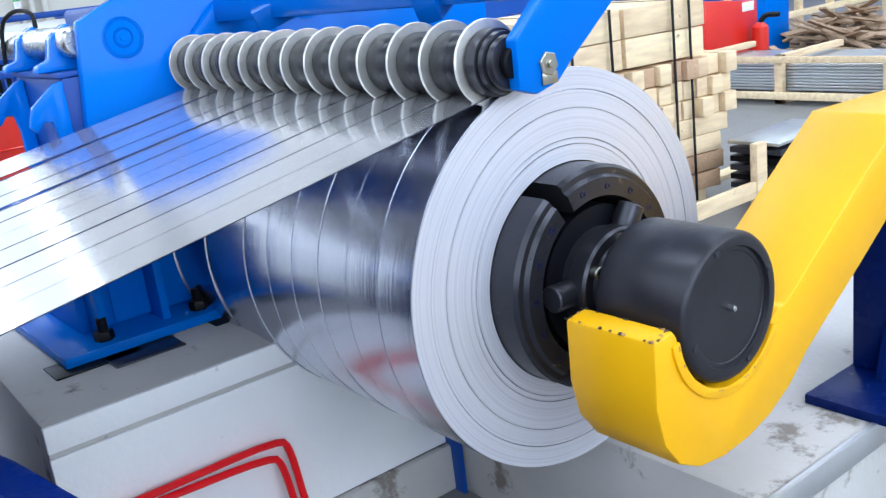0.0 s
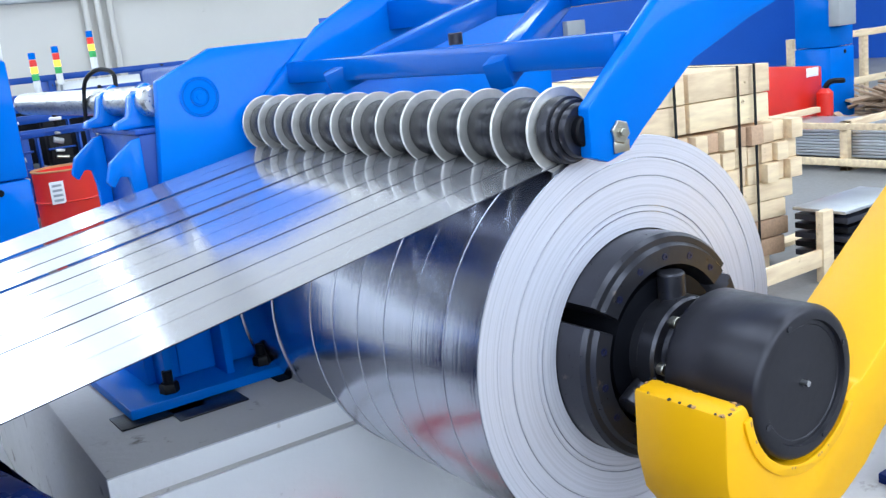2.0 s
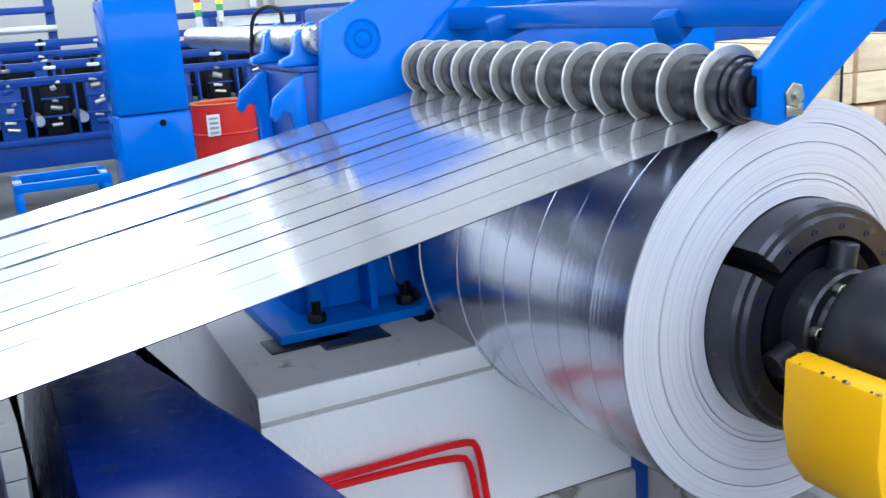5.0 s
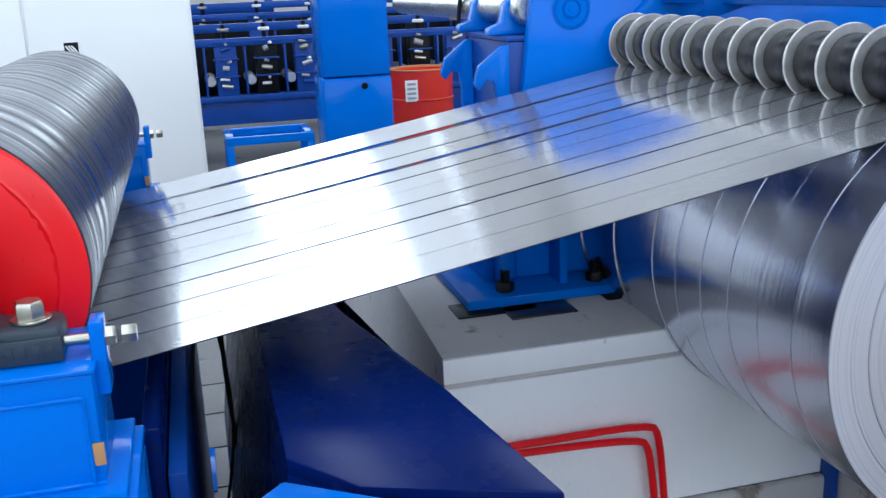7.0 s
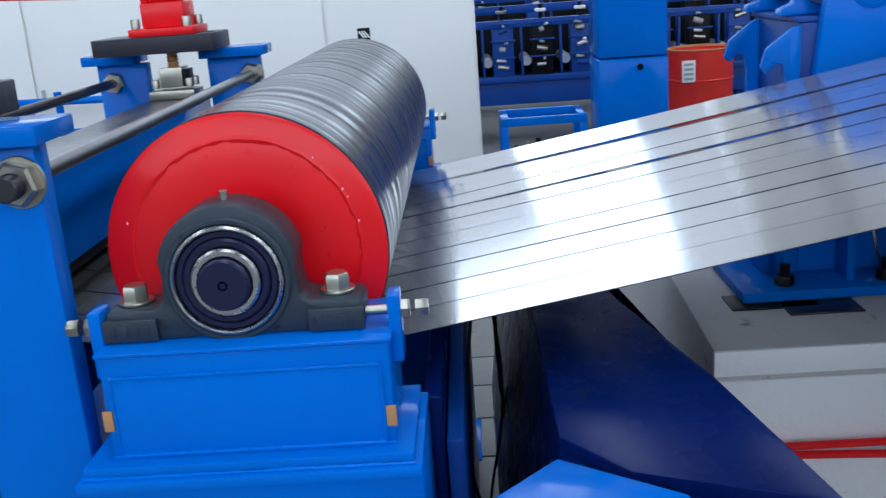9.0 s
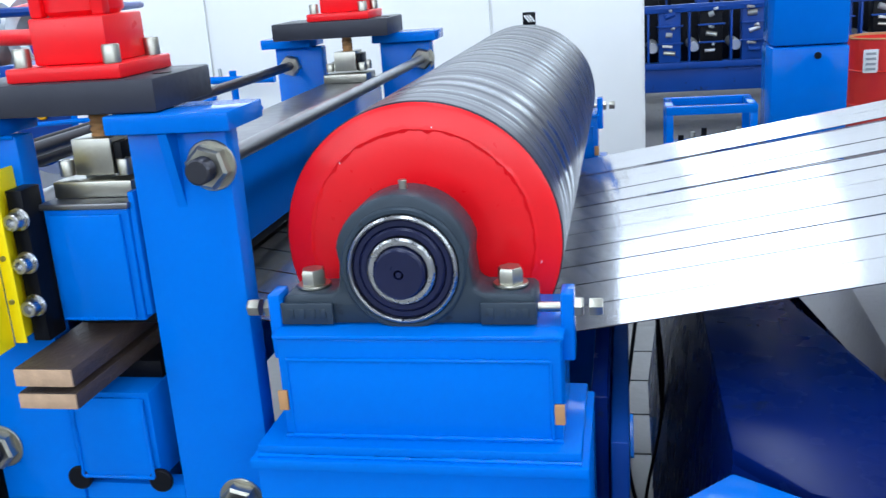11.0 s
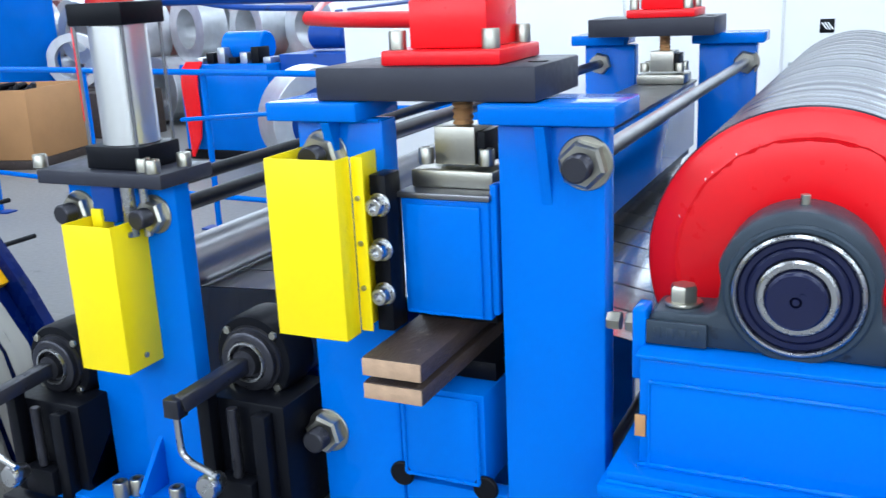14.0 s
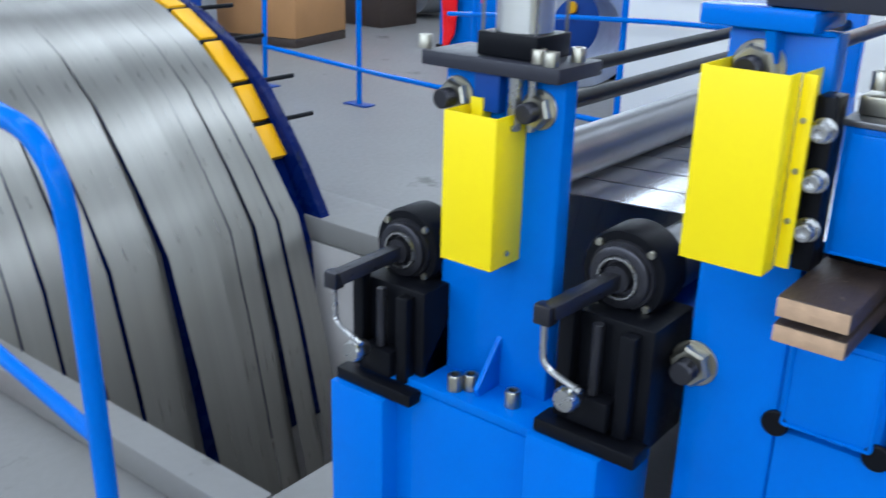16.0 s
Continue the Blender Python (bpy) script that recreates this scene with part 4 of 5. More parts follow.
for z in (1.344, 1.279, 1.213):
    bm = C((-1.034, 1.216, z), (-1.034, 1.211, z), 0.017, 20)
    join(bm, lathe((-1.034, 1.211, z), (0, -1, 0), [(0, 0), (0, 0.0125), (0.016, 0.0125), (0.018, 0.011), (0.018, 0.007), (0.008, 0.0065), (0.008, 0)], 20))
    part("cap_bolt", bm, CHROME, stand)
    part("screw", C((-1.0535, 1.19, z + 0.014), (-1.0535, 1.186, z + 0.014), 0.004, 12), ZINC, cover)

# ---- entry stand with pneumatic cylinder and bare steel rolls ----
entry = thing("entry_stand", (-1.58, 2.0, 0), "blue entry guide stand with bolted foot and tie bars", "machine stand")
for y0, y1 in ((1.262, 1.30), (2.82, 2.86)):
    part("post", B(-1.675, -1.440, y0, y1, 0.30, 1.345, 0.004), BLUE, entry, "blue flame-cut post")
    part("base_beam", B(-1.80, -1.395, y0 - 0.09, y1 + 0.02, 0.0, 0.765, 0.006), BLUE, entry)
    part("base_plate", B(-1.80, -1.395, y0 - 0.09, y1 + 0.02, 0.766, 0.785, 0.003), BLUE, entry)
for x in (-1.540, -1.66):
    bm = prism([(x - 0.005, 0.786), (x + 0.005, 0.786), (x + 0.005, 0.88), (x - 0.005, 0.88)], 1.20, 1.262, 0.001)
    for v in bm.verts:
        if v.co.z > 0.85 and v.co.y < 1.23:
            v.co.z, v.co.y = 0.80, 1.195
    part("gusset", bm, BLUE, entry)
for x in (-1.75, -1.585, -1.565, -1.475):
    socket_bolt(entry, (x, 1.215 - (0.02 if x == -1.585 else 0), 0.786), 0.014, 0.03)
for x in (-1.648, -1.485):
    stud(entry, (x, 1.262, 1.294), 0.0165, 0.05)
    part("tie_bar", C((x, 1.30, 1.294), (x, 2.82, 1.294), 0.014, 16), BLACK, entry, "black tie bar")
part("roller", C((-1.60, 1.31, 1.141), (-1.60, 2.815, 1.141), 0.049, 40), DULLROLL, entry, "bare steel guide roll")
part("roller", C((-1.30, 1.34, 1.048), (-1.30, 2.8, 1.048), 0.05, 40), DULLROLL, entry, "bare steel guide roll")
part("table", B(-1.41, -1.21, 1.34, 2.8, 0.93, 0.985, 0.003), BLUE_OLD, entry)
part("slide", B(-1.60, -1.55, 1.24, 1.261, 1.28, 1.36, 0.002), BLUE_OLD, entry)
guard = thing("guard_cover", (-1.53, 1.2, 1.07), "bright yellow folded sheet guard on the entry stand", "guard")
part("sheet", B(-1.612, -1.508, 1.178, 1.1805, 1.035, 1.288, 0.001), YCOVER, guard)
part("side_sheet", B(-1.612, -1.6095, 1.181, 1.2615, 1.035, 1.288, 0.001), YCOVER, guard)
part("side_sheet", B(-1.5105, -1.508, 1.181, 1.2615, 1.035, 1.288, 0.001), YCOVER, guard)
part("top_flange", B(-1.602, -1.579, 1.235, 1.2615, 1.257, 1.302, 0.001), YCOVER, guard)
part("screw", C((-1.509, 1.22, 1.267), (-1.504, 1.22, 1.267), 0.005, 12), ZINC, guard)
part("screw", C((-1.509, 1.22, 1.057), (-1.504, 1.22, 1.057), 0.005, 12), ZINC, guard)
air = thing("pneumatic_cylinder", (-1.56, 1.30, 1.362), "silver pneumatic cylinder with black end caps on a dark plate", "pneumatic cylinder")
part("plate", B(-1.692, -1.425, 1.215, 1.345, 1.346, 1.370, 0.003), GREY, air)
part("lower_cap", B(-1.594, -1.480, 1.235, 1.335, 1.371, 1.409, 0.003), BLACK, air)
part("barrel", lathe((-1.537, 1.285, 1.410), (0, 0, 1), [(0, 0), (0, 0.046), (0.19, 0.046), (0.19, 0)], 40), ALU, air, "bright aluminium barrel")
part("upper_cap", B(-1.594, -1.480, 1.235, 1.335, 1.601, 1.636, 0.003), BLACK, air)
for dx, dy in ((-0.05, -0.044), (0.05, -0.044), (-0.05, 0.044), (0.05, 0.044)):
    part("tie_rod", C((-1.537 + dx, 1.285 + dy, 1.4095), (-1.537 + dx, 1.285 + dy, 1.6005), 0.003, 10), DULLROLL, air)
part("rod", C((-1.515, 1.235, 1.26), (-1.515, 1.235, 1.347), 0.011), CHROME, air, "chrome piston rod")
part("rod", C((-1.49, 1.245, 1.26), (-1.49, 1.245, 1.347), 0.007), CHROME, air)
part("red_tape", B(-1.591, -1.587, 1.238, 1.242, 1.45, 1.60, 0.001), RED, air)
for x, y in ((-1.70, 1.235), (-1.478, 1.24), (-1.45, 1.23), (-1.445, 1.30)):
    socket_bolt(air, (x, y, 1.370), 0.012, 0.022)
part("air_hose", tube([(-1.50, 1.33, 1.635), (-1.2, 1.9, 1.62), (-1.9, 3.4, 1.6), (-4.2, 6.4, 1.5)], 0.009, 8), BLUE_OLD, air, "blue air hose")


def spindle_unit(x, z, foot, label):
    """Bearing on a slide with a square spindle, a bent crank and a round knob."""
    ob = thing("spindle_bearing", (x, 1.2, 0.77), label, "adjusting spindle", "spindle bearings")
    # Block drawn wider than its bracket, standing in for the shadow between stands
    part("slide", B(x - 0.07, x + 0.09, 1.19, 1.32, foot + 0.002, z - 0.05, 0.004), BLACK, ob, "black slide block, widened to fill the shadow beside it")
    part("slide_foot", B(x - 0.087, x + 0.045, 1.13, 1.32, 0.0, foot, 0.004), BLUE, ob, "blue slide foot")
    part("rail", B(x - 0.06, x - 0.035, 1.165, 1.189, foot + 0.03, z - 0.02, 0.002), BLACK, ob)
    part("rail", B(x + 0.045, x + 0.07, 1.165, 1.189, foot + 0.03, z - 0.06, 0.002), BLACK, ob)
    part("slide_nut", B(x - 0.03, x + 0.04, 1.155, 1.189, foot + 0.035, foot + 0.085, 0.003), BLACK, ob)
    part("lead_screw", C((x + 0.005, 1.172, foot + 0.086), (x + 0.005, 1.172, z - 0.055), 0.009, 12), DARKSTEEL, ob)
    part("slide_base", B(x - 0.08, x + 0.10, 1.14, 1.189, foot + 0.002, foot + 0.026, 0.003), BLACK, ob)
    part("yoke", lathe((x, 1.262, z), (0, 1, 0), [(-0.016, 0.052), (-0.016, 0.07), (-0.01, 0.074), (0.05, 0.074), (0.05, 0.052)], 40), BLACK, ob)
    for k in range(4):
        a = radians(45 + 90 * k)
        part("yoke_bolt", hexnut((x + 0.063 * math.cos(a), 1.246, z + 0.063 * math.sin(a)), (0, -1, 0), 0.007, 0.006), ZINC, ob)
    part("bearing_ring", lathe((x, 1.24, z), (0, -1, 0), [(-0.04, 0.0), (-0.04, 0.058), (-0.01, 0.058), (0.0, 0.055), (0.0, 0.05), (0.01, 0.05), (0.012, 0.047), (0.012, 0.036), (0.004, 0.034), (0.004, 0.024), (0.02, 0.022), (0.02, 0)], 40), DARKSTEEL, ob, "black bearing with bright races")
    part("race", lathe((x, 1.232, z), (0, -1, 0), [(0, 0.030), (0.008, 0.031), (0.008, 0.034), (0, 0.036)], 40), CHROME, ob)
    part("collar", lathe((x, 1.262, z), (0, -1, 0), [(-0.05, 0.052), (0, 0.056), (0.008, 0.05)], 40), CHROME, ob)
    bm = B(-0.013, 0.013, -0.135, 0, -0.013, 0.013, 0.003)
    bmesh.ops.transform(bm, matrix=pose(x, 1.235, z, 13, 0, -20), verts=bm.verts)
    part("square_spindle", bm, DARKSTEEL, ob)
    e = Vector((x - 0.052, 1.11, z - 0.035))
    part("crank", tube([e, e + Vector((0, 0, -0.05)), e + Vector((0.004, -0.002, -0.085)), e + Vector((0.075, -0.01, -0.10))], 0.0055, 10), CHROME, ob, "bent bright crank handle")
    part("knob", lathe(e + Vector((0.045, 0.012, -0.128)), (0, -1, 0), [(-0.02, 0), (-0.02, 0.012), (0, 0.02), (0.012, 0.021), (0.02, 0.017), (0.022, 0)], 24), CHROME, ob, "round bright knob")
    part("spindle_end", B(e.x - 0.015, e.x + 0.015, e.y - 0.012, e.y + 0.012, e.z - 0.016, e.z + 0.016, 0.003), DARKSTEEL, ob)
    return ob


spindle_unit(-1.305, 1.066, 0.805, "black spindle bearing with a bent crank beside the entry stand")
spindle_unit(-1.745, 1.000, 0.745, "black spindle bearing with a bent crank at the looping pit")

# ---- navy deflector chute between roll and coil, pipes and cables in the gap ----
chute = thing("deflector_chute", (0.15, 1.9, 0), "navy blue painted steel chute under the running strips", "chute")
part("deck", slab([(-0.035, 2.95), (-0.034, 1.26), (0.05, 1.15), (0.30, 1.05), (0.237, 1.433), (0.143, 1.837), (0.06, 2.4), (0.04, 2.95)], 0.955, 0.98, 0.004), NAVY, chute)
bm = bmesh.new()
top = [(-0.034, 2.95), (-0.033, 1.261), (0.05, 1.152), (0.299, 1.052), (0.236, 1.433), (0.04, 2.95)]
low = [(-0.115, 2.95), (-0.12, 1.26), (0.03, 1.10), (0.36, 1.05), (0.30, 1.44), (0.16, 2.95)]
a = [bm.verts.new((x, y, 0.956)) for x, y in top]
b = [bm.verts.new((x, y, 0.3)) for x, y in low]
for k in range(6):
    bm.faces.new((a[k], a[(k + 1) % 6], b[(k + 1) % 6], b[k]))
bm.faces.new(b)
bmesh.ops.recalc_face_normals(bm, faces=bm.faces)
part("skirt", bm, NAVY, chute)
part("leg", B(-0.05, 0.03, 1.35, 1.43, 0, 0.31, 0.004), NAVY, chute)
part("leg", B(0.02, 0.1, 2.2, 2.28, 0, 0.31, 0.004), NAVY, chute)
ledge = thing("side_box", (0.0, 1.05, 0), "bright blue steel box in front of the chute", "machine box")
part("body", slab([(-0.15, 1.02), (-0.048, 1.125), (0.10, 1.02), (0.10, 0.86), (-0.15, 0.86)], 0.0, 1.02, 0.004), BLUE, ledge)
web = thing("side_plate", (-0.17, 2.2, 0), "dark blue upright plate behind the deflector roll", "machine plate")
part("plate", B(-0.205, -0.175, 1.42, 3.0, 0.0, 0.90, 0.004), BLUE_OLD, web)
part("plate", B(-0.235, -0.208, 1.42, 3.0, 0.0, 0.98, 0.004), NAVY, web)
cab = thing("power_cable", (-0.12, 2.0, 0), "black cables hanging in the gap under the strips", "cable")
for k, (x, y) in enumerate(((-0.13, 2.3), (-0.10, 2.45), (-0.15, 1.95))):
    part("cable", tube([(x, y, 0.98), (x + 0.05 * (1 - k), y - 0.1, 0.62), (x - 0.03 + 0.06 * k, y - 0.2, 0.3), (x + 0.05 - 0.04 * k, y - 0.25, 0.05), (x + 0.1, y + 0.3, 0.012)], 0.004 + 0.002 * (k == 1), 8), RUBBER, cab)
tiles = thing("floor_tiles", (-0.05, 2.6, 0), "grey square floor tiles with dark joints under the strips", "tiles", kind="structure")
for i in range(4):
    for j in range(9):
        part("tile", B(-0.9 + 0.3 * i + 0.006, -0.9 + 0.3 * (i + 1) - 0.006, 1.5 + 0.3 * j + 0.006, 1.5 + 0.3 * (j + 1) - 0.006, 0.003, 0.014, 0.002), FLOORM, tiles)
pipes = thing("red_pipe_pair", (0.9, 2.22, 0), "pair of thin red pipes bent over the concrete apron", "pipe")
for d in (0, 0.034):
    part("pipe", tube([(0.30, 2.19 - d * 0.3, 0.435 - d * 0.5), (0.60, 2.19 - d * 0.3, 0.432 - d * 0.5), (0.975 + 0.034 - d, 2.19 - d * 0.3, 0.432 - d), (1.00 + 0.034 - d, 2.19 - d * 0.3, 0.39 - d), (1.02 + 0.034 - d, 2.185 - d * 0.3, 0.17), (1.03 + 0.034 - d, 2.18 - d * 0.3, 0.01)], 0.0105, 10, 2), RED, pipes)

# ---- hall furniture and far machines ----
cabinet = thing("control_cabinet", (-1.5, 6.1, 0), "tall white sheet steel control cabinet with plain doors", "control cabinet")
part("body", B(-3.8, -0.06, 5.82, 6.6, 0.0, 2.3, 0.008), WHITE, cabinet)
for x0, x1 in ((-0.95, -0.07), (-1.85, -0.96), (-2.75, -1.86), (-3.79, -2.76)):
    d = part("door", B(x0 + 0.003, x1 - 0.003, 5.80, 5.819, 0.1, 2.28, 0.004), WHITE, cabinet, "plain white door")
    if x0 == -0.95:
        part("sign", B(-0.765, -0.690, 5.796, 5.7995, 1.298, 1.372, 0.001), BLACK, d, "small dark square sign")
        for k in range(3):
            bm = B(-0.004, 0.004, -0.0012, 0.0012, -0.025, 0.025, 0)
            bmesh.ops.transform(bm, matrix=pose(-0.742 + 0.016 * k, 5.7948, 1.335, 0, -38, 0), verts=bm.verts)
            part("sign_bar", bm, PAPER, d)
    part("handle", B(x0 + 0.03, x0 + 0.05, 5.785, 5.80, 1.02, 1.14, 0.003), GREYBOX, d)

drum = thing("oil_drum", (1.98, 8.75, 0), "open red steel oil drum with a white label", "drum")
prof = [(0, 0), (0.0, 0.285), (0.02, 0.292), (0.29, 0.285), (0.30, 0.297), (0.31, 0.285), (0.58, 0.285), (0.59, 0.297), (0.60, 0.285), (0.845, 0.287), (0.855, 0.297), (0.86, 0.287), (0.852, 0.279), (0.80, 0.278), (0.80, 0)]
part("shell", lathe((1.98, 8.75, 0), (0, 0, 1), prof, 48), DRUMRED, drum)
part("rim", lathe((1.98, 8.75, 0.858), (0, 0, 1), [(-0.012, 0.276), (0.006, 0.280), (0.008, 0.290), (0.0, 0.298), (-0.008, 0.294)], 48), CARD, drum, "rusty tan rim")
part("label", B(1.76, 1.875, 8.480, 8.492, 0.585, 0.775, 0.001), PAPER, drum, "white paper label")
for k in range(4):
    part("label_print", B(1.778, 1.856, 8.477, 8.4795, 0.605 + 0.042 * k, 0.625 + 0.042 * k, 0), GREYBOX, drum)

stool = thing("work_stool", (0.36, 6.3, 0), "bright blue welded steel stool frame", "stool")
x0, x1, y0, y1 = 0.068, 0.612, 6.0, 6.45
for a, b, c, d in ((x0, x1, y0, y0 + 0.05), (x0, x1, y1 - 0.05, y1), (x0, x0 + 0.05, y0 + 0.05, y1 - 0.05), (x1 - 0.05, x1, y0 + 0.05, y1 - 0.05)):
    part("top_rail", B(a, b, c, d, 0.69, 0.742, 0.004), BLUE, stool)
for x in (x0, x1 - 0.045):
    for y in (y0, y1 - 0.045):
        part("leg", B(x, x + 0.045, y, y + 0.045, 0, 0.69, 0.004), BLUE, stool)
part("shelf", B(x0 + 0.05, x1 - 0.05, y0 + 0.03, y1 - 0.03, 0.45, 0.47, 0.003), BLUE_OLD, stool)
for k in range(6):
    part("tool", C((0.16 + 0.07 * k, 6.1, 0.47), (0.165 + 0.07 * k, 6.11, 0.55 + 0.02 * (k % 3)), 0.018, 10), ZINC if k % 2 else BLACK, stool)


def forming_line(y, x0, x1, z, n, label):
    ob = thing("roll_forming_line", ((x0 + x1) / 2, y, 0), label, "roll former", "roll formers")
    part("bed", B(x0, x1, y - 0.35, y + 0.35, 0.38, 0.62, 0.01), BLUE_OLD, ob, "blue welded machine bed")
    part("bed_rail", B(x0, x1, y - 0.40, y - 0.36, 0.60, 0.66, 0.004), BLUE_OLD, ob)
    part("top_rail", B(x0, x1, y - 0.42, y - 0.34, z, z + 0.07, 0.004), BLUE_OLD, ob)
    part("top_rail", B(x0, x1, y + 0.30, y + 0.38, z + 0.1, z + 0.18, 0.004), BLUE_OLD, ob)
    # Added black sheet: stands in for the dark depth behind the roll stands
    part("back_panel", B(x0, x1, y + 0.1, y + 0.14, 0.62, z, 0.004), BLACK, ob, "added dark sheet standing in for the shaded machine depth")
    for k in range(4):
        x = x0 + 0.2 + (x1 - x0 - 0.5) * k / 3
        part("leg", B(x, x + 0.16, y - 0.3, y + 0.3, 0, 0.38, 0.006), BLUE_OLD, ob)
    for k in range(n):
        x = x0 + 0.25 + (x1 - x0 - 0.5) * k / (n - 1)
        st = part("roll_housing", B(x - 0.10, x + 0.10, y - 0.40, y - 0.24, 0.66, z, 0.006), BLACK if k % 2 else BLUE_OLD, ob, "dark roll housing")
        for j in range(3):
            zz = 0.76 + (z - 0.80) * j / 2
            part("roll", C((x - random.uniform(0.02, 0.06), y - 0.41, zz), (x + random.uniform(0.02, 0.06), y - 0.41, zz + random.uniform(-0.03, 0.03)), random.uniform(0.015, 0.03), 10), (ZINC, PALE, BLUE_OLD, GREYBOX)[(j * 3 + k) % 4], st)
            part("bracket", B(x - 0.12, x + 0.12, y - 0.43, y - 0.405, zz + 0.07, zz + 0.085, 0.002), BLUE_OLD, st)
            part("nut", C((x + random.uniform(-0.07, 0.07), y - 0.44, zz + 0.06), (x + 0.02, y - 0.40, zz + 0.05), 0.013, 8), PAPER if (j + k) % 3 == 0 else GREYBOX, st)
        part("screw", C((x, y - 0.36, z + 0.07), (x, y - 0.36, z + 0.2), 0.022, 10), BLACK, ob)
        part("screw_cap", C((x, y - 0.36, z + 0.13), (x, y - 0.36, z + 0.16), 0.055, 12), PAPER if k % 3 else ZINC, ob)
        part("shaft", C((x + 0.22, y - 0.40, 0.80), (x + 0.22, y + 0.3, 0.80), 0.05, 12), PALE, ob)
        part("stand_plate", B(x + 0.17, x + 0.19, y - 0.41, y - 0.3, 0.66, z, 0.003), BLUE_OLD, ob)
    return ob


forming_line(9.7, -4.5, 4.6, 1.12, 24, "blue roll forming machine with rows of black roll stands")
forming_line(11.6, -5.5, 7.5, 1.30, 22, "blue roll forming machine in the second row")

for x, y, h in ((2.72, 12.6, 1.80), (3.05, 12.8, 1.86), (3.56, 13.0, 2.02)):
    tl = thing("signal_tower", (x, y, 0), "signal lamp tower with red, amber and green lenses", "signal lamp", "signal towers")
    part("pole", C((x, y, 0), (x, y, h - 0.32), 0.015, 10), GREYBOX, tl)
    part("base", C((x, y, h - 0.32), (x, y, h - 0.26), 0.045, 16), PAPER, tl)
    for k, m in enumerate((PAPER, GREENL, AMBER, REDL, BLUE)):
        part("lens", C((x, y, h - 0.26 + 0.085 * k), (x, y, h - 0.18 + 0.085 * k), 0.042, 18), m, tl)
panel_box = thing("machine_panel", (4.2, 13.2, 0), "white machine enclosure with blue frame edges", "machine enclosure")
for k in range(4):
    x = 1.7 + 1.25 * k
    part("panel", B(x + 0.06, x + 1.15, 12.9, 13.6, 0.2, 1.45 + 0.12 * (k % 2), 0.01), WHITE, panel_box)
    part("frame", B(x - 0.04, x + 0.05, 12.86, 13.6, 0, 1.62, 0.008), BLUE_OLD, panel_box)
part("frame_top", B(1.6, 6.8, 12.86, 12.95, 1.60, 1.68, 0.008), BLUE_OLD, panel_box)

rackx = thing("shelf_rack", (-2.0, 12.6, 0), "blue rack with pale stacked bars", "rack")
for k in range(6):
    part("upright", B(-4.6 + 1.1 * k, -4.5 + 1.1 * k, 12.5, 12.6, 0, 2.3, 0.006), BLUE_OLD, rackx)
for j in range(6):
    part("bar", B(-4.6, 1.0, 12.4, 12.48, 0.9 + 0.22 * j, 0.98 + 0.22 * j, 0.006), PALE if j % 2 else BLUE_OLD, rackx)
part("panel", B(-3.4, -2.6, 12.55, 12.6, 1.3, 2.1, 0.006), CARD, rackx)

# wood bundle strapped on bearers, beside the coil
random.seed(5)
stackw = thing("timber_stack", (4.3, 4.0, 0), "strapped stack of short sawn pine blocks on bearers", "timber stack")
z = 0.0
ang = Matrix.Translation((4.55, 3.62, 0)) @ Matrix.Rotation(radians(-8), 4, "Z")


def timber(x0, x1, y0, y1, z0, z1, m=None):
    bm = B(x0, x1, y0, y1, z0, z1, 0.004)
    bmesh.ops.transform(bm, matrix=ang, verts=bm.verts)
    return part("timber", bm, m or WOOD, stackw)


for k in range(3):
    timber(-0.9, 0.25, 0.02 + 0.4 * k, 0.12 + 0.4 * k, 0.0, 0.1)
for lev, (z0, h, kind) in enumerate(((0.1, 0.115, 1), (0.215, 0.115, 1), (0.33, 0.115, 1), (0.445, 0.115, 1), (0.56, 0.12, 0), (0.68, 0.12, 0), (0.80, 0.12, 0), (0.93, 0.17, 2), (1.10, 0.17, 2))):
    if kind == 0:
        for k in range(13):
            j = random.uniform(-0.02, 0.02)
            timber(-0.88 + 0.106 * k + random.uniform(0, 0.008), -0.78 + 0.106 * k - random.uniform(0, 0.010), -0.02 + j * 1.6, 0.92, z0, z0 + h - random.uniform(0.003, 0.016), ENDWOOD if random.random() < 0.2 else None)
    elif kind == 1:
        for k in range(4):
            j = random.uniform(-0.03, 0.04)
            timber(-0.9 + j, (0.42 if lev > 1 else 0.34) + j * 1.5, 0.235 * k, 0.225 + 0.235 * k, z0, z0 + h - random.uniform(0.003, 0.012), None if lev > 1 else ENDWOOD)
    else:
        for k in range(4):
            timber(-0.97, -0.375, 0.23 * k, 0.222 + 0.23 * k - random.uniform(0, 0.01), z0, z0 + h - 0.006)
            timber(-0.345, 0.265 + random.uniform(-0.02, 0.01), 0.23 * k, 0.222 + 0.23 * k - random.uniform(0, 0.01), z0, z0 + h - 0.006)
for x in (-0.75, -0.47, 0.0, 0.13):
    bm = B(x - 0.008, x + 0.008, -0.028, -0.022, 0.05, 1.275, 0)
    B(x - 0.008, x + 0.008, -0.028, 0.95, 1.272, 1.275, 0, bm)
    bmesh.ops.transform(bm, matrix=ang, verts=bm.verts)
    part("strap", bm, RUBBER, stackw, "black steel strap")
back = thing("timber_stack", (3.6, 6.0, 0), "low stack of pale sawn timber behind the coil", "timber stack")
for k in range(7):
    part("timber", B(2.5, 4.6, 5.6, 6.3, 0.17 * k, 0.165 + 0.17 * k, 0.004), WOOD, back)
plank = thing("loose_plank", (5.4, 3.9, 0), "loose pale board lying on the floor", "plank")
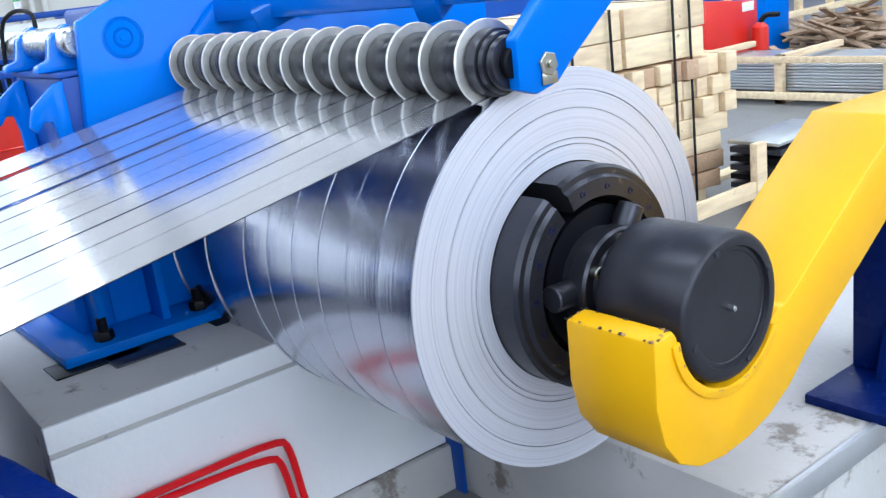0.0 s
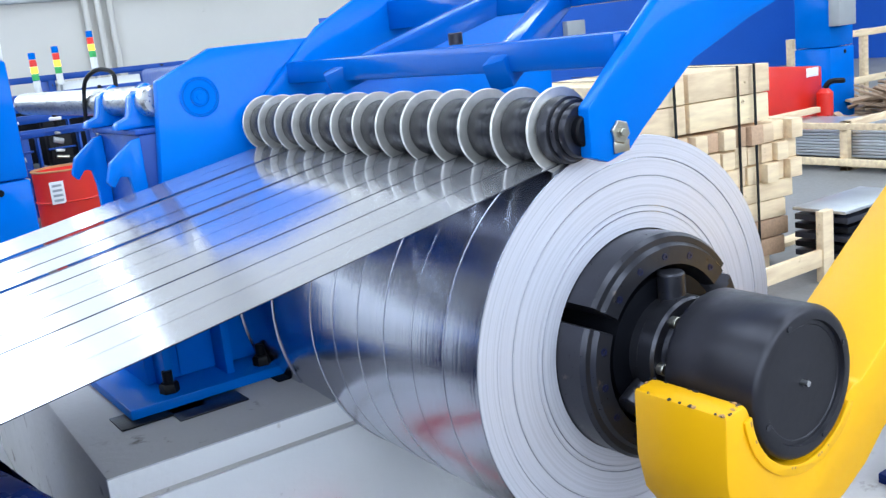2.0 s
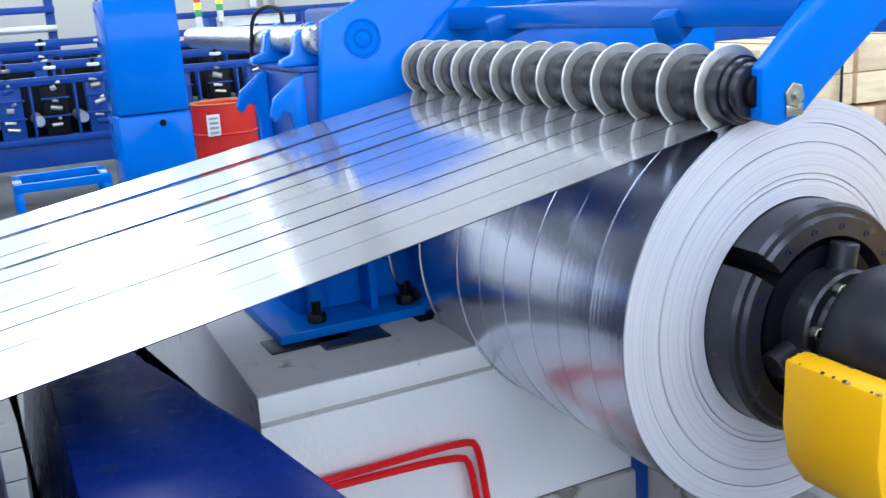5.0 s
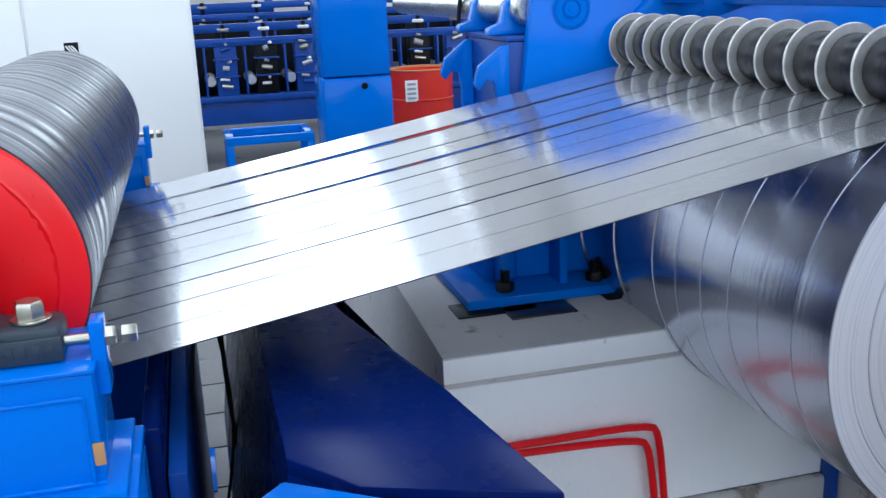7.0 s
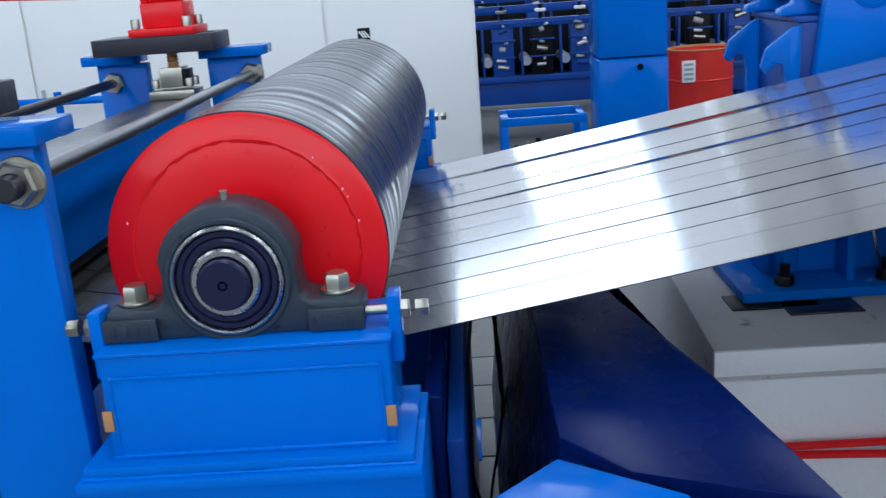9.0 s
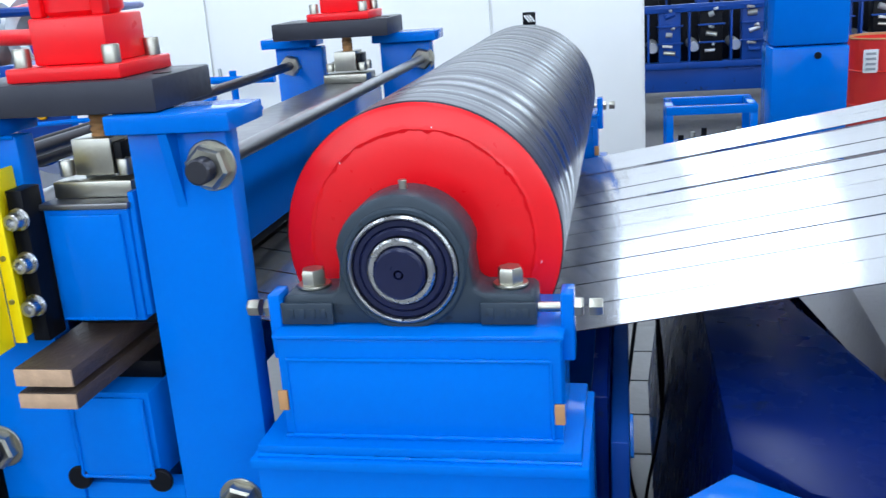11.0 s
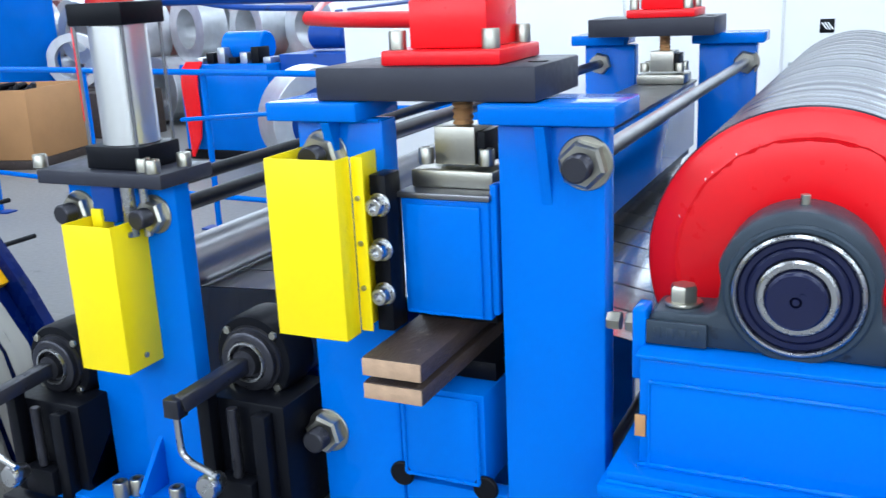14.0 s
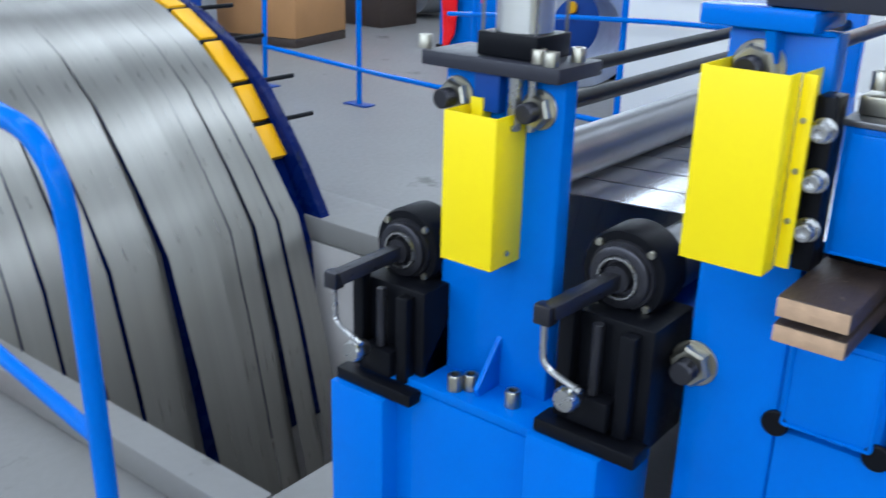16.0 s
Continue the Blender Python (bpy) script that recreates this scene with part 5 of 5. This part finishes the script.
part("board", B(5.0, 5.7, 3.86, 3.98, 0.0, 0.03, 0.002), WOOD, plank)

pack = thing("sheet_pack", (8.5, 4.6, 0), "packed steel sheets in an open pine frame", "sheet pack")
for j in range(9):
    part("sheet", B(8.08, 9.05, 2.9, 6.2, 0.12 + 0.028 * j, 0.142 + 0.028 * j, 0.002), PALE if j % 3 else GREYBOX, pack)
for y in (3.0, 4.05, 5.1, 6.1):
    part("upright", B(8.0, 8.07, y, y + 0.08, 0.0, 0.46, 0.004), WOOD, pack)
    part("bearer", B(8.0, 9.1, y, y + 0.08, 0.0, 0.115, 0.004), WOOD, pack)
    part("cross_bar", B(8.0, 9.1, y, y + 0.08, 0.40, 0.46, 0.004), WOOD, pack)
part("rail", B(7.965, 7.999, 2.9, 6.25, 0.05, 0.12, 0.004), WOOD, pack)
part("rail", B(7.965, 7.999, 2.9, 6.25, 0.39, 0.45, 0.004), WOOD, pack)

small = thing("pallet_crate", (5.11, 3.17, 0), "small pine pallet with dark slotted plates", "pallet")
part("end_board", B(4.71, 4.81, 3.17, 3.22, 0.0, 0.42, 0.004), WOOD, small)
for j in range(5):
    part("plate", B(4.87, 5.56, 3.12, 3.47, 0.10 + 0.055 * j, 0.135 + 0.055 * j, 0.003), BLACK if j % 2 else GREY, small)
part("top", B(4.85, 5.56, 3.12, 3.47, 0.38, 0.40, 0.003), PALE, small)
part("bearer", B(4.81, 5.56, 3.17, 3.23, 0.0, 0.095, 0.003), WOOD, small)
part("side_rail", B(3.96, 4.71, 3.18, 3.21, 0.10, 0.20, 0.003), WOOD, small)
part("side_foot", B(3.96, 4.03, 3.17, 3.22, 0.0, 0.099, 0.003), WOOD, small)
scrap = thing("scrap_wood_pile", (12.3, 7.0, 0), "loose pile of broken pallet wood", "wood pile", kind="stuff")
bm = bmesh.new()
for k in range(150):
    x, y = random.gauss(12.0, 0.8), random.gauss(6.6, 0.8)
    h = max(0.03, 0.6 * math.exp(-((x - 12.0) / 1.0) ** 2 - ((y - 6.6) / 1.0) ** 2) * random.random())
    b2 = B(-random.uniform(0.25, 0.6), random.uniform(0.25, 0.6), -0.045, 0.045, -0.012, 0.012, 0)
    bmesh.ops.transform(b2, matrix=pose(x, y, h, random.uniform(-25, 25), random.uniform(-25, 25), random.uniform(0, 180)), verts=b2.verts)
    join(bm, b2)
part("boards", bm, SCRAPWOOD, scrap, smooth=False)
fence = thing("wood_frame", (13.5, 8.5, 0), "pine frame rack in front of the blue wall", "frame")
for k in range(6):
    part("post", B(11.9 + 0.9 * k, 12.0 + 0.9 * k, 8.4, 8.5, 0, 1.05, 0.004), WOOD, fence)
for zz in (0.25, 0.95):
    part("rail", B(11.9, 16.6, 8.36, 8.4, zz, zz + 0.1, 0.004), WOOD, fence)

welder = thing("red_locker", (9.1, 6.7, 0), "red steel locker with a sloped top and a paper notice", "locker")
part("body", prism([(8.77, 0), (9.74, 0), (9.74, 0.84), (8.77, 0.93)], 6.5, 7.05, 0.02), DRUMRED, welder)
part("notice", B(9.44, 9.66, 6.492, 6.498, 0.74, 0.84, 0.001), PAPER, welder)
part("extinguisher", C((9.60, 6.38, 0.26), (9.60, 6.38, 0.60), 0.09, 20, 0.5), DRUMRED, welder, "red fire extinguisher")
part("nozzle", tube([(9.60, 6.38, 0.60), (9.64, 6.34, 0.68), (9.84, 6.3, 0.66)], 0.03, 8), BLACK, welder)
sw = thing("switch_box", (11.2, 7.2, 1.3), "grey switch box on the blue column", "switch box")
part("box", B(11.0, 11.36, 7.08, 7.235, 1.22, 1.72, 0.01), GREYBOX, sw)
part("label", B(11.05, 11.2, 7.075, 7.079, 1.6, 1.66, 0), PAPER, sw)
part("conduit", B(11.14, 11.22, 7.16, 7.235, 1.72, 4.0, 0.005), PAPER, sw)
sign = thing("fire_sign", (11.45, 7.2, 1.85), "small red and white sign on the blue column", "sign")
part("plate", B(11.38, 11.54, 7.228, 7.234, 1.80, 2.0, 0.001), DRUMRED, sign)
part("mark", B(11.445, 11.475, 7.224, 7.2275, 1.84, 1.96, 0), PAPER, sign)
sw2 = thing("switch_box", (9.6, 14.9, 1.3), "small grey switch box on the blue wall", "switch box")
part("box", B(13.6, 14.1, 14.85, 14.998, 1.15, 1.65, 0.01), GREYBOX, sw2)

# ---- far left: rail, crate, coil store, decoilers ----
rail = thing("guard_rail", (-5.5, 5.5, 0), "bright blue tubular guard rail on the hall floor", "guard rail")
part("top_rail", tube([(-7.02, 5.5, 0.02), (-6.98, 5.5, 1.02), (-6.9, 5.5, 1.16), (-6.7, 5.5, 1.17), (-5, 5.48, 1.14), (-3.6, 5.45, 1.12), (-2.2, 5.4, 1.10)], 0.022, 10, 2), BLUE, rail)
part("mid_rail", tube([(-5.0, 5.48, 0.80), (-3.6, 5.45, 0.90), (-2.3, 5.4, 0.93)], 0.016, 8, 1), BLUE, rail)
part("low_rail", tube([(-7.0, 5.5, 0.34), (-5.3, 5.48, 0.26), (-2.3, 5.4, 0.22)], 0.02, 8, 1), BLUE, rail)
for x in (-5.90, -4.78, -3.6, -2.5):
    part("post", C((x, 5.5, 0), (x, 5.5, 1.15), 0.022, 12), BLUE, rail)
for x in (-7.02, -5.90, -4.78, -3.6):
    part("foot", B(x - 0.12, x + 0.12, 5.44, 5.56, 0, 0.012, 0.002), BLUE_OLD, rail)
near_rail = thing("guard_rail", (-2.3, 1.0, 0), "bright blue bent tube guard rail beside the looping pit", "guard rail")
part("top_rail", tube([(-4.4, 1.02, 1.14), (-3.2, 1.0, 1.15), (-2.62, 1.0, 1.14), (-2.50, 1.0, 1.05), (-2.47, 1.0, 0.92), (-2.45, 1.0, 0.45), (-2.44, 1.0, 0.02)], 0.026, 14, 2), BLUE, near_rail)
part("mid_rail", tube([(-4.4, 1.02, 0.56), (-3.2, 1.0, 0.55), (-2.45, 1.0, 0.42)], 0.02, 12, 1), BLUE, near_rail)
part("foot", B(-2.52, -2.36, 0.93, 1.07, 0, 0.014, 0.002), BLUE, near_rail)

crate = thing("plywood_crate", (-9.2, 7.9, 0), "open brown plywood crate on a pallet", "crate")
ang = Matrix.Translation((-8.35, 7.1, 0)) @ Matrix.Rotation(radians(12), 4, "Z")
for nm, dims, m in (("wall", (-1.05, 0, 0, 0.02, 0.1, 0.82), CARD), ("wall", (-1.05, 0, 0.98, 1.0, 0.1, 0.82), CARD), ("wall", (-0.02, 0, 0.021, 0.979, 0.1, 0.82), CARD), ("wall", (-1.05, -1.03, 0.021, 0.979, 0.1, 0.82), CARD), ("bottom", (-1.03, -0.02, 0.02, 0.98, 0.1, 0.6), BLACK), ("pallet", (-1.05, 0, 0.0, 1.0, 0.0, 0.095), OLDWOOD)):
    bm = B(*dims, 0.004)
    bmesh.ops.transform(bm, matrix=ang, verts=bm.verts)
    part(nm, bm, m, crate)
for k in range(9):
    bm = tube([(-0.9 + 0.09 * k, 0.3, 0.62), (-0.7 + 0.06 * k, 0.5, 0.8 + 0.04 * (k % 3)), (-0.3 - 0.03 * k, 0.8, 0.66)], 0.03, 8, 1)
    bmesh.ops.transform(bm, matrix=ang, verts=bm.verts)
    part("scrap", bm, BLACK, crate, "dark cable scrap")


def store_coil(x, y, z, ro, ri, w, face, m, yaw=0.0):
    ob = thing("stored_coil", (x, y, z), "slit metal coil lying on its edge in the coil store", "coil", "stored coils")
    ax = Vector((math.sin(yaw), -math.cos(yaw), 0))
    part("winding", lathe((x, y, z), ax, [(-w / 2, ri), (-w / 2, ro - 0.006), (-w / 2 + 0.006, ro), (w / 2 - 0.006, ro), (w / 2, ro - 0.006), (w / 2, ri), (-w / 2, ri)], 44), m, ob)
    return ob


random.seed(11)
for row in range(4):
    for lev in range(2):
        for k in range(10 - lev):
            x = -14.2 + 0.98 * k + 0.49 * lev + random.uniform(-0.06, 0.06)
            y = 10.4 + 0.85 * row + 0.12 * lev
            r = random.uniform(0.42, 0.48)
            m = random.choice((GREYCOIL, GREYCOIL, BROWNCOIL, PALE, GREYCOIL, GREYCOIL))
            store_coil(x, y, 0.47 + 0.78 * lev + random.uniform(-0.02, 0.02), r, 0.26, random.uniform(0.35, 0.55), None, m, random.uniform(-0.45, -0.15))
store_coil(-10.15, 9.6, 0.92, 0.36, 0.25, 0.16, None, GREYCOIL, 0.55)
prop = thing("timber_block", (-10.15, 9.6, 0), "timber block carrying a narrow coil", "timber block")
part("block", B(-10.6, -9.7, 9.4, 9.8, 0.0, 0.56, 0.01), OLDWOOD, prop)
store_coil(-5.2, 7.6, 0.50, 0.50, 0.33, 0.5, None, GREYCOIL, 0.9)

hyd = thing("hydraulic_unit", (-6.3, 8.4, 0), "blue hydraulic power unit with red hoses", "hydraulic unit")
part("tank", B(-7.1, -6.0, 8.0, 8.9, 0.1, 0.98, 0.012), BLUE, hyd)
part("tank", B(-5.98, -4.9, 8.2, 9.1, 0.1, 1.06, 0.012), BLUE_OLD, hyd)
part("skid", B(-7.15, -4.85, 8.0, 9.1, 0.0, 0.1, 0.01), BLACK, hyd)
part("motor", C((-6.7, 8.35, 1.14), (-6.2, 8.35, 1.14), 0.15, 24), BLUE, hyd)
part("motor", C((-5.8, 8.6, 1.22), (-5.4, 8.6, 1.22), 0.14, 24), BLUE_OLD, hyd)
for k in range(7):
    part("valve", B(-6.95 + 0.14 * k, -6.86 + 0.14 * k, 8.1, 8.3, 0.98, 1.04 + 0.05 * (k % 3), 0.006), BLACK if k % 2 else PALE, hyd)
    part("hose", tube([(-7.0 + 0.03 * k, 8.02, 1.0), (-7.0 + 0.03 * k, 7.9, 0.9), (-6.98 + 0.025 * k, 7.93, 0.3), (-6.95, 7.9, 0.05)], 0.018, 6, 1), RED, hyd, "red hose")
part("gauge", C((-5.6, 8.19, 0.6), (-5.6, 8.16, 0.6), 0.06, 20), YELLOW, hyd)
drum_base = thing("timber_block", (-9.2, 9.35, 0), "dark timber block carrying red drums", "timber block")
part("block", B(-9.6, -8.85, 9.0, 9.7, 0.0, 0.56, 0.01), OLDWOOD, drum_base)
for dz in (0.56, 1.42):
    dr = thing("oil_drum", (-9.2, 9.35, dz), "closed red steel oil drum stacked beside the crate", "drum", "stacked drums")
    part("shell", lathe((-9.2, 9.35, dz), (0, 0, 1), prof[:-2] + [(0.845, 0.27), (0.845, 0)], 40), DRUMRED, dr)

dec = thing("decoiler", (-3.6, 6.9, 0), "yellow and blue decoiler with a steel coil", "decoiler")
part("drum", C((-3.9, 6.6, 0.95), (-3.9, 7.4, 0.95), 0.20, 36), BLUE, dec)
part("flange", lathe((-3.75, 6.75, 0.95), (0.35, 1, 0), [(0, 0), (0, 0.42), (0.04, 0.42), (0.04, 0)], 48), YELLOW, dec, "yellow flange disc")
part("stand", prism([(-4.3, 0), (-3.4, 0), (-3.65, 1.0), (-4.05, 1.0)], 7.2, 7.6, 0.01), BLUE, dec)
wheel = thing("decoiler", (-2.3, 8.2, 0), "dark blue decoiler holding a narrow bright coil", "decoiler")
part("coil", lathe((-2.4, 8.0, 1.25), (-0.4, -1, 0), [(0, 0.30), (0, 0.42), (0.10, 0.42), (0.10, 0.30), (0, 0.30)], 48), PALE, wheel)
part("hub", lathe((-2.4, 8.0, 1.25), (-0.4, -1, 0), [(-0.3, 0.06), (0.16, 0.06), (0.16, 0)], 20), BLACK, wheel)
for k in range(4):
    a = radians(45 + 90 * k)
    part("spoke", C((-2.4, 7.95, 1.25), (-2.4 + 0.31 * math.cos(a), 7.95, 1.25 + 0.31 * math.sin(a)), 0.035, 10), BLUE_OLD, wheel)
part("stand", prism([(-2.9, 0), (-2.0, 0), (-2.2, 1.3), (-2.6, 1.3)], 8.15, 8.5, 0.01), BLUE_OLD, wheel)
part("chute", prism([(-2.1, 0.7), (-1.95, 0.7), (-2.25, 1.7), (-2.4, 1.7)], 7.6, 8.0, 0.01), CARD, wheel, "tan guide plate")

bigblue = thing("slitter_head", (-9.5, 3.9, 0), "large blue slitting head beside the looping pit", "slitter")
part("body", B(-11.5, -9.0, 5.0, 6.4, 0.0, 1.05, 0.02), BLUE_OLD, bigblue)
part("body", B(-11.5, -10.4, 8.6, 9.6, 0.0, 3.0, 0.02), BLUE, bigblue, "tall blue machine cabinet")
part("window", B(-10.75, -10.5, 8.58, 8.598, 1.15, 1.5, 0.004), BLACK, bigblue)
far_store = thing("blue_cabinet", (-8, 14.5, 0), "tall blue machine housings along the far wall", "machine housing")
for k in range(4):
    part("housing", B(-14 + 3.1 * k, -12 + 3.1 * k, 14.1, 14.9, 0, 2.4 + 0.2 * (k % 2), 0.02), BLUE if k % 2 else BLUE_OLD, far_store)

# arch frame that guides the strips into the pit
archf = thing("strip_arch", (-4.6, 3.1, 0), "navy arched strip guide with yellow pads and pins", "strip guide")
pts = [(x + 0.05 - 0.30 * min(1, max(0, (z - 0.3) / 0.8)), z - 0.03) for x, z in [(-5.6, 1.25), (-4.966, 1.182), (-4.72, 1.14), (-4.529, 1.073), (-4.34, 0.94), (-4.191, 0.755), (-4.12, 0.58), (-4.063, 0.417), (-3.98, 0.20), (-3.92, 0.03)]]
outl = [(x - 0.02, z - 0.03) for x, z in pts] + [(-4.3, 0.0), (-4.45, 0.5), (-4.75, 0.85), (-5.6, 1.0)]
part("arch_plate", prism([(x + 0.10, z) for x, z in outl], 3.06, 3.12, 0.004), NAVY, archf)
part("arch_plate", prism(outl, 1.30, 1.34, 0.004), NAVY, archf)
inner = [(x - 0.03, z - 0.035) for x, z in pts] + [(-3.86, -0.5), (-3.80, -0.9)]
outer = [(x - 0.07, z - 0.06) for x, z in inner[::-1]]
part("arch_table", prism(inner + outer, 1.345, 3.155 - 0.1, 0.002), NAVY, archf, "navy curved plate under the strips")
for k in range(6):
    a, b = Vector(pts[k + 1]), Vector(pts[k + 2])
    d = (b - a).normalized()
    n = Vector((-d.y, d.x)) * -1
    q = [a + d * 0.015, b - d * 0.015]
    part("pad", prism([tuple(q[0]), tuple(q[1]), tuple(q[1] + n * 0.055), tuple(q[0] + n * 0.055)], 2.95, 3.055, 0.003), YELLOW, archf, "yellow guide pad")
    c = a + n * 0.02
    part("pin", C((c.x, 2.94, c.y), (c.x, 3.35, c.y), 0.012, 10), BLACK, archf)
for k in range(2):
    part("floor_hose", tube([(-3.4 - 0.8 * k, 1.15, 0.02), (-4.2, 1.1 - 0.1 * k, 0.03), (-5.2, 1.2, 0.02), (-6.0, 0.9, 0.02)], 0.02, 8), RED, archf, "red floor hose")


# ---- everything that turns with the running line ----
def motions():
    step = 0.25
    ts = [step * k for k in range(65)]
    for ob, x, z, rate in ((coil, AX, AZ, 43.6), (mandrel, AX, AZ, 43.6), (roll, BX, BZ, -94.0), (sep, SX, SZ, -225.0)):
        walk(ob, [(t, pose(x, 2.2, z, 0, rate * t, 0)) for t in ts])


motions()
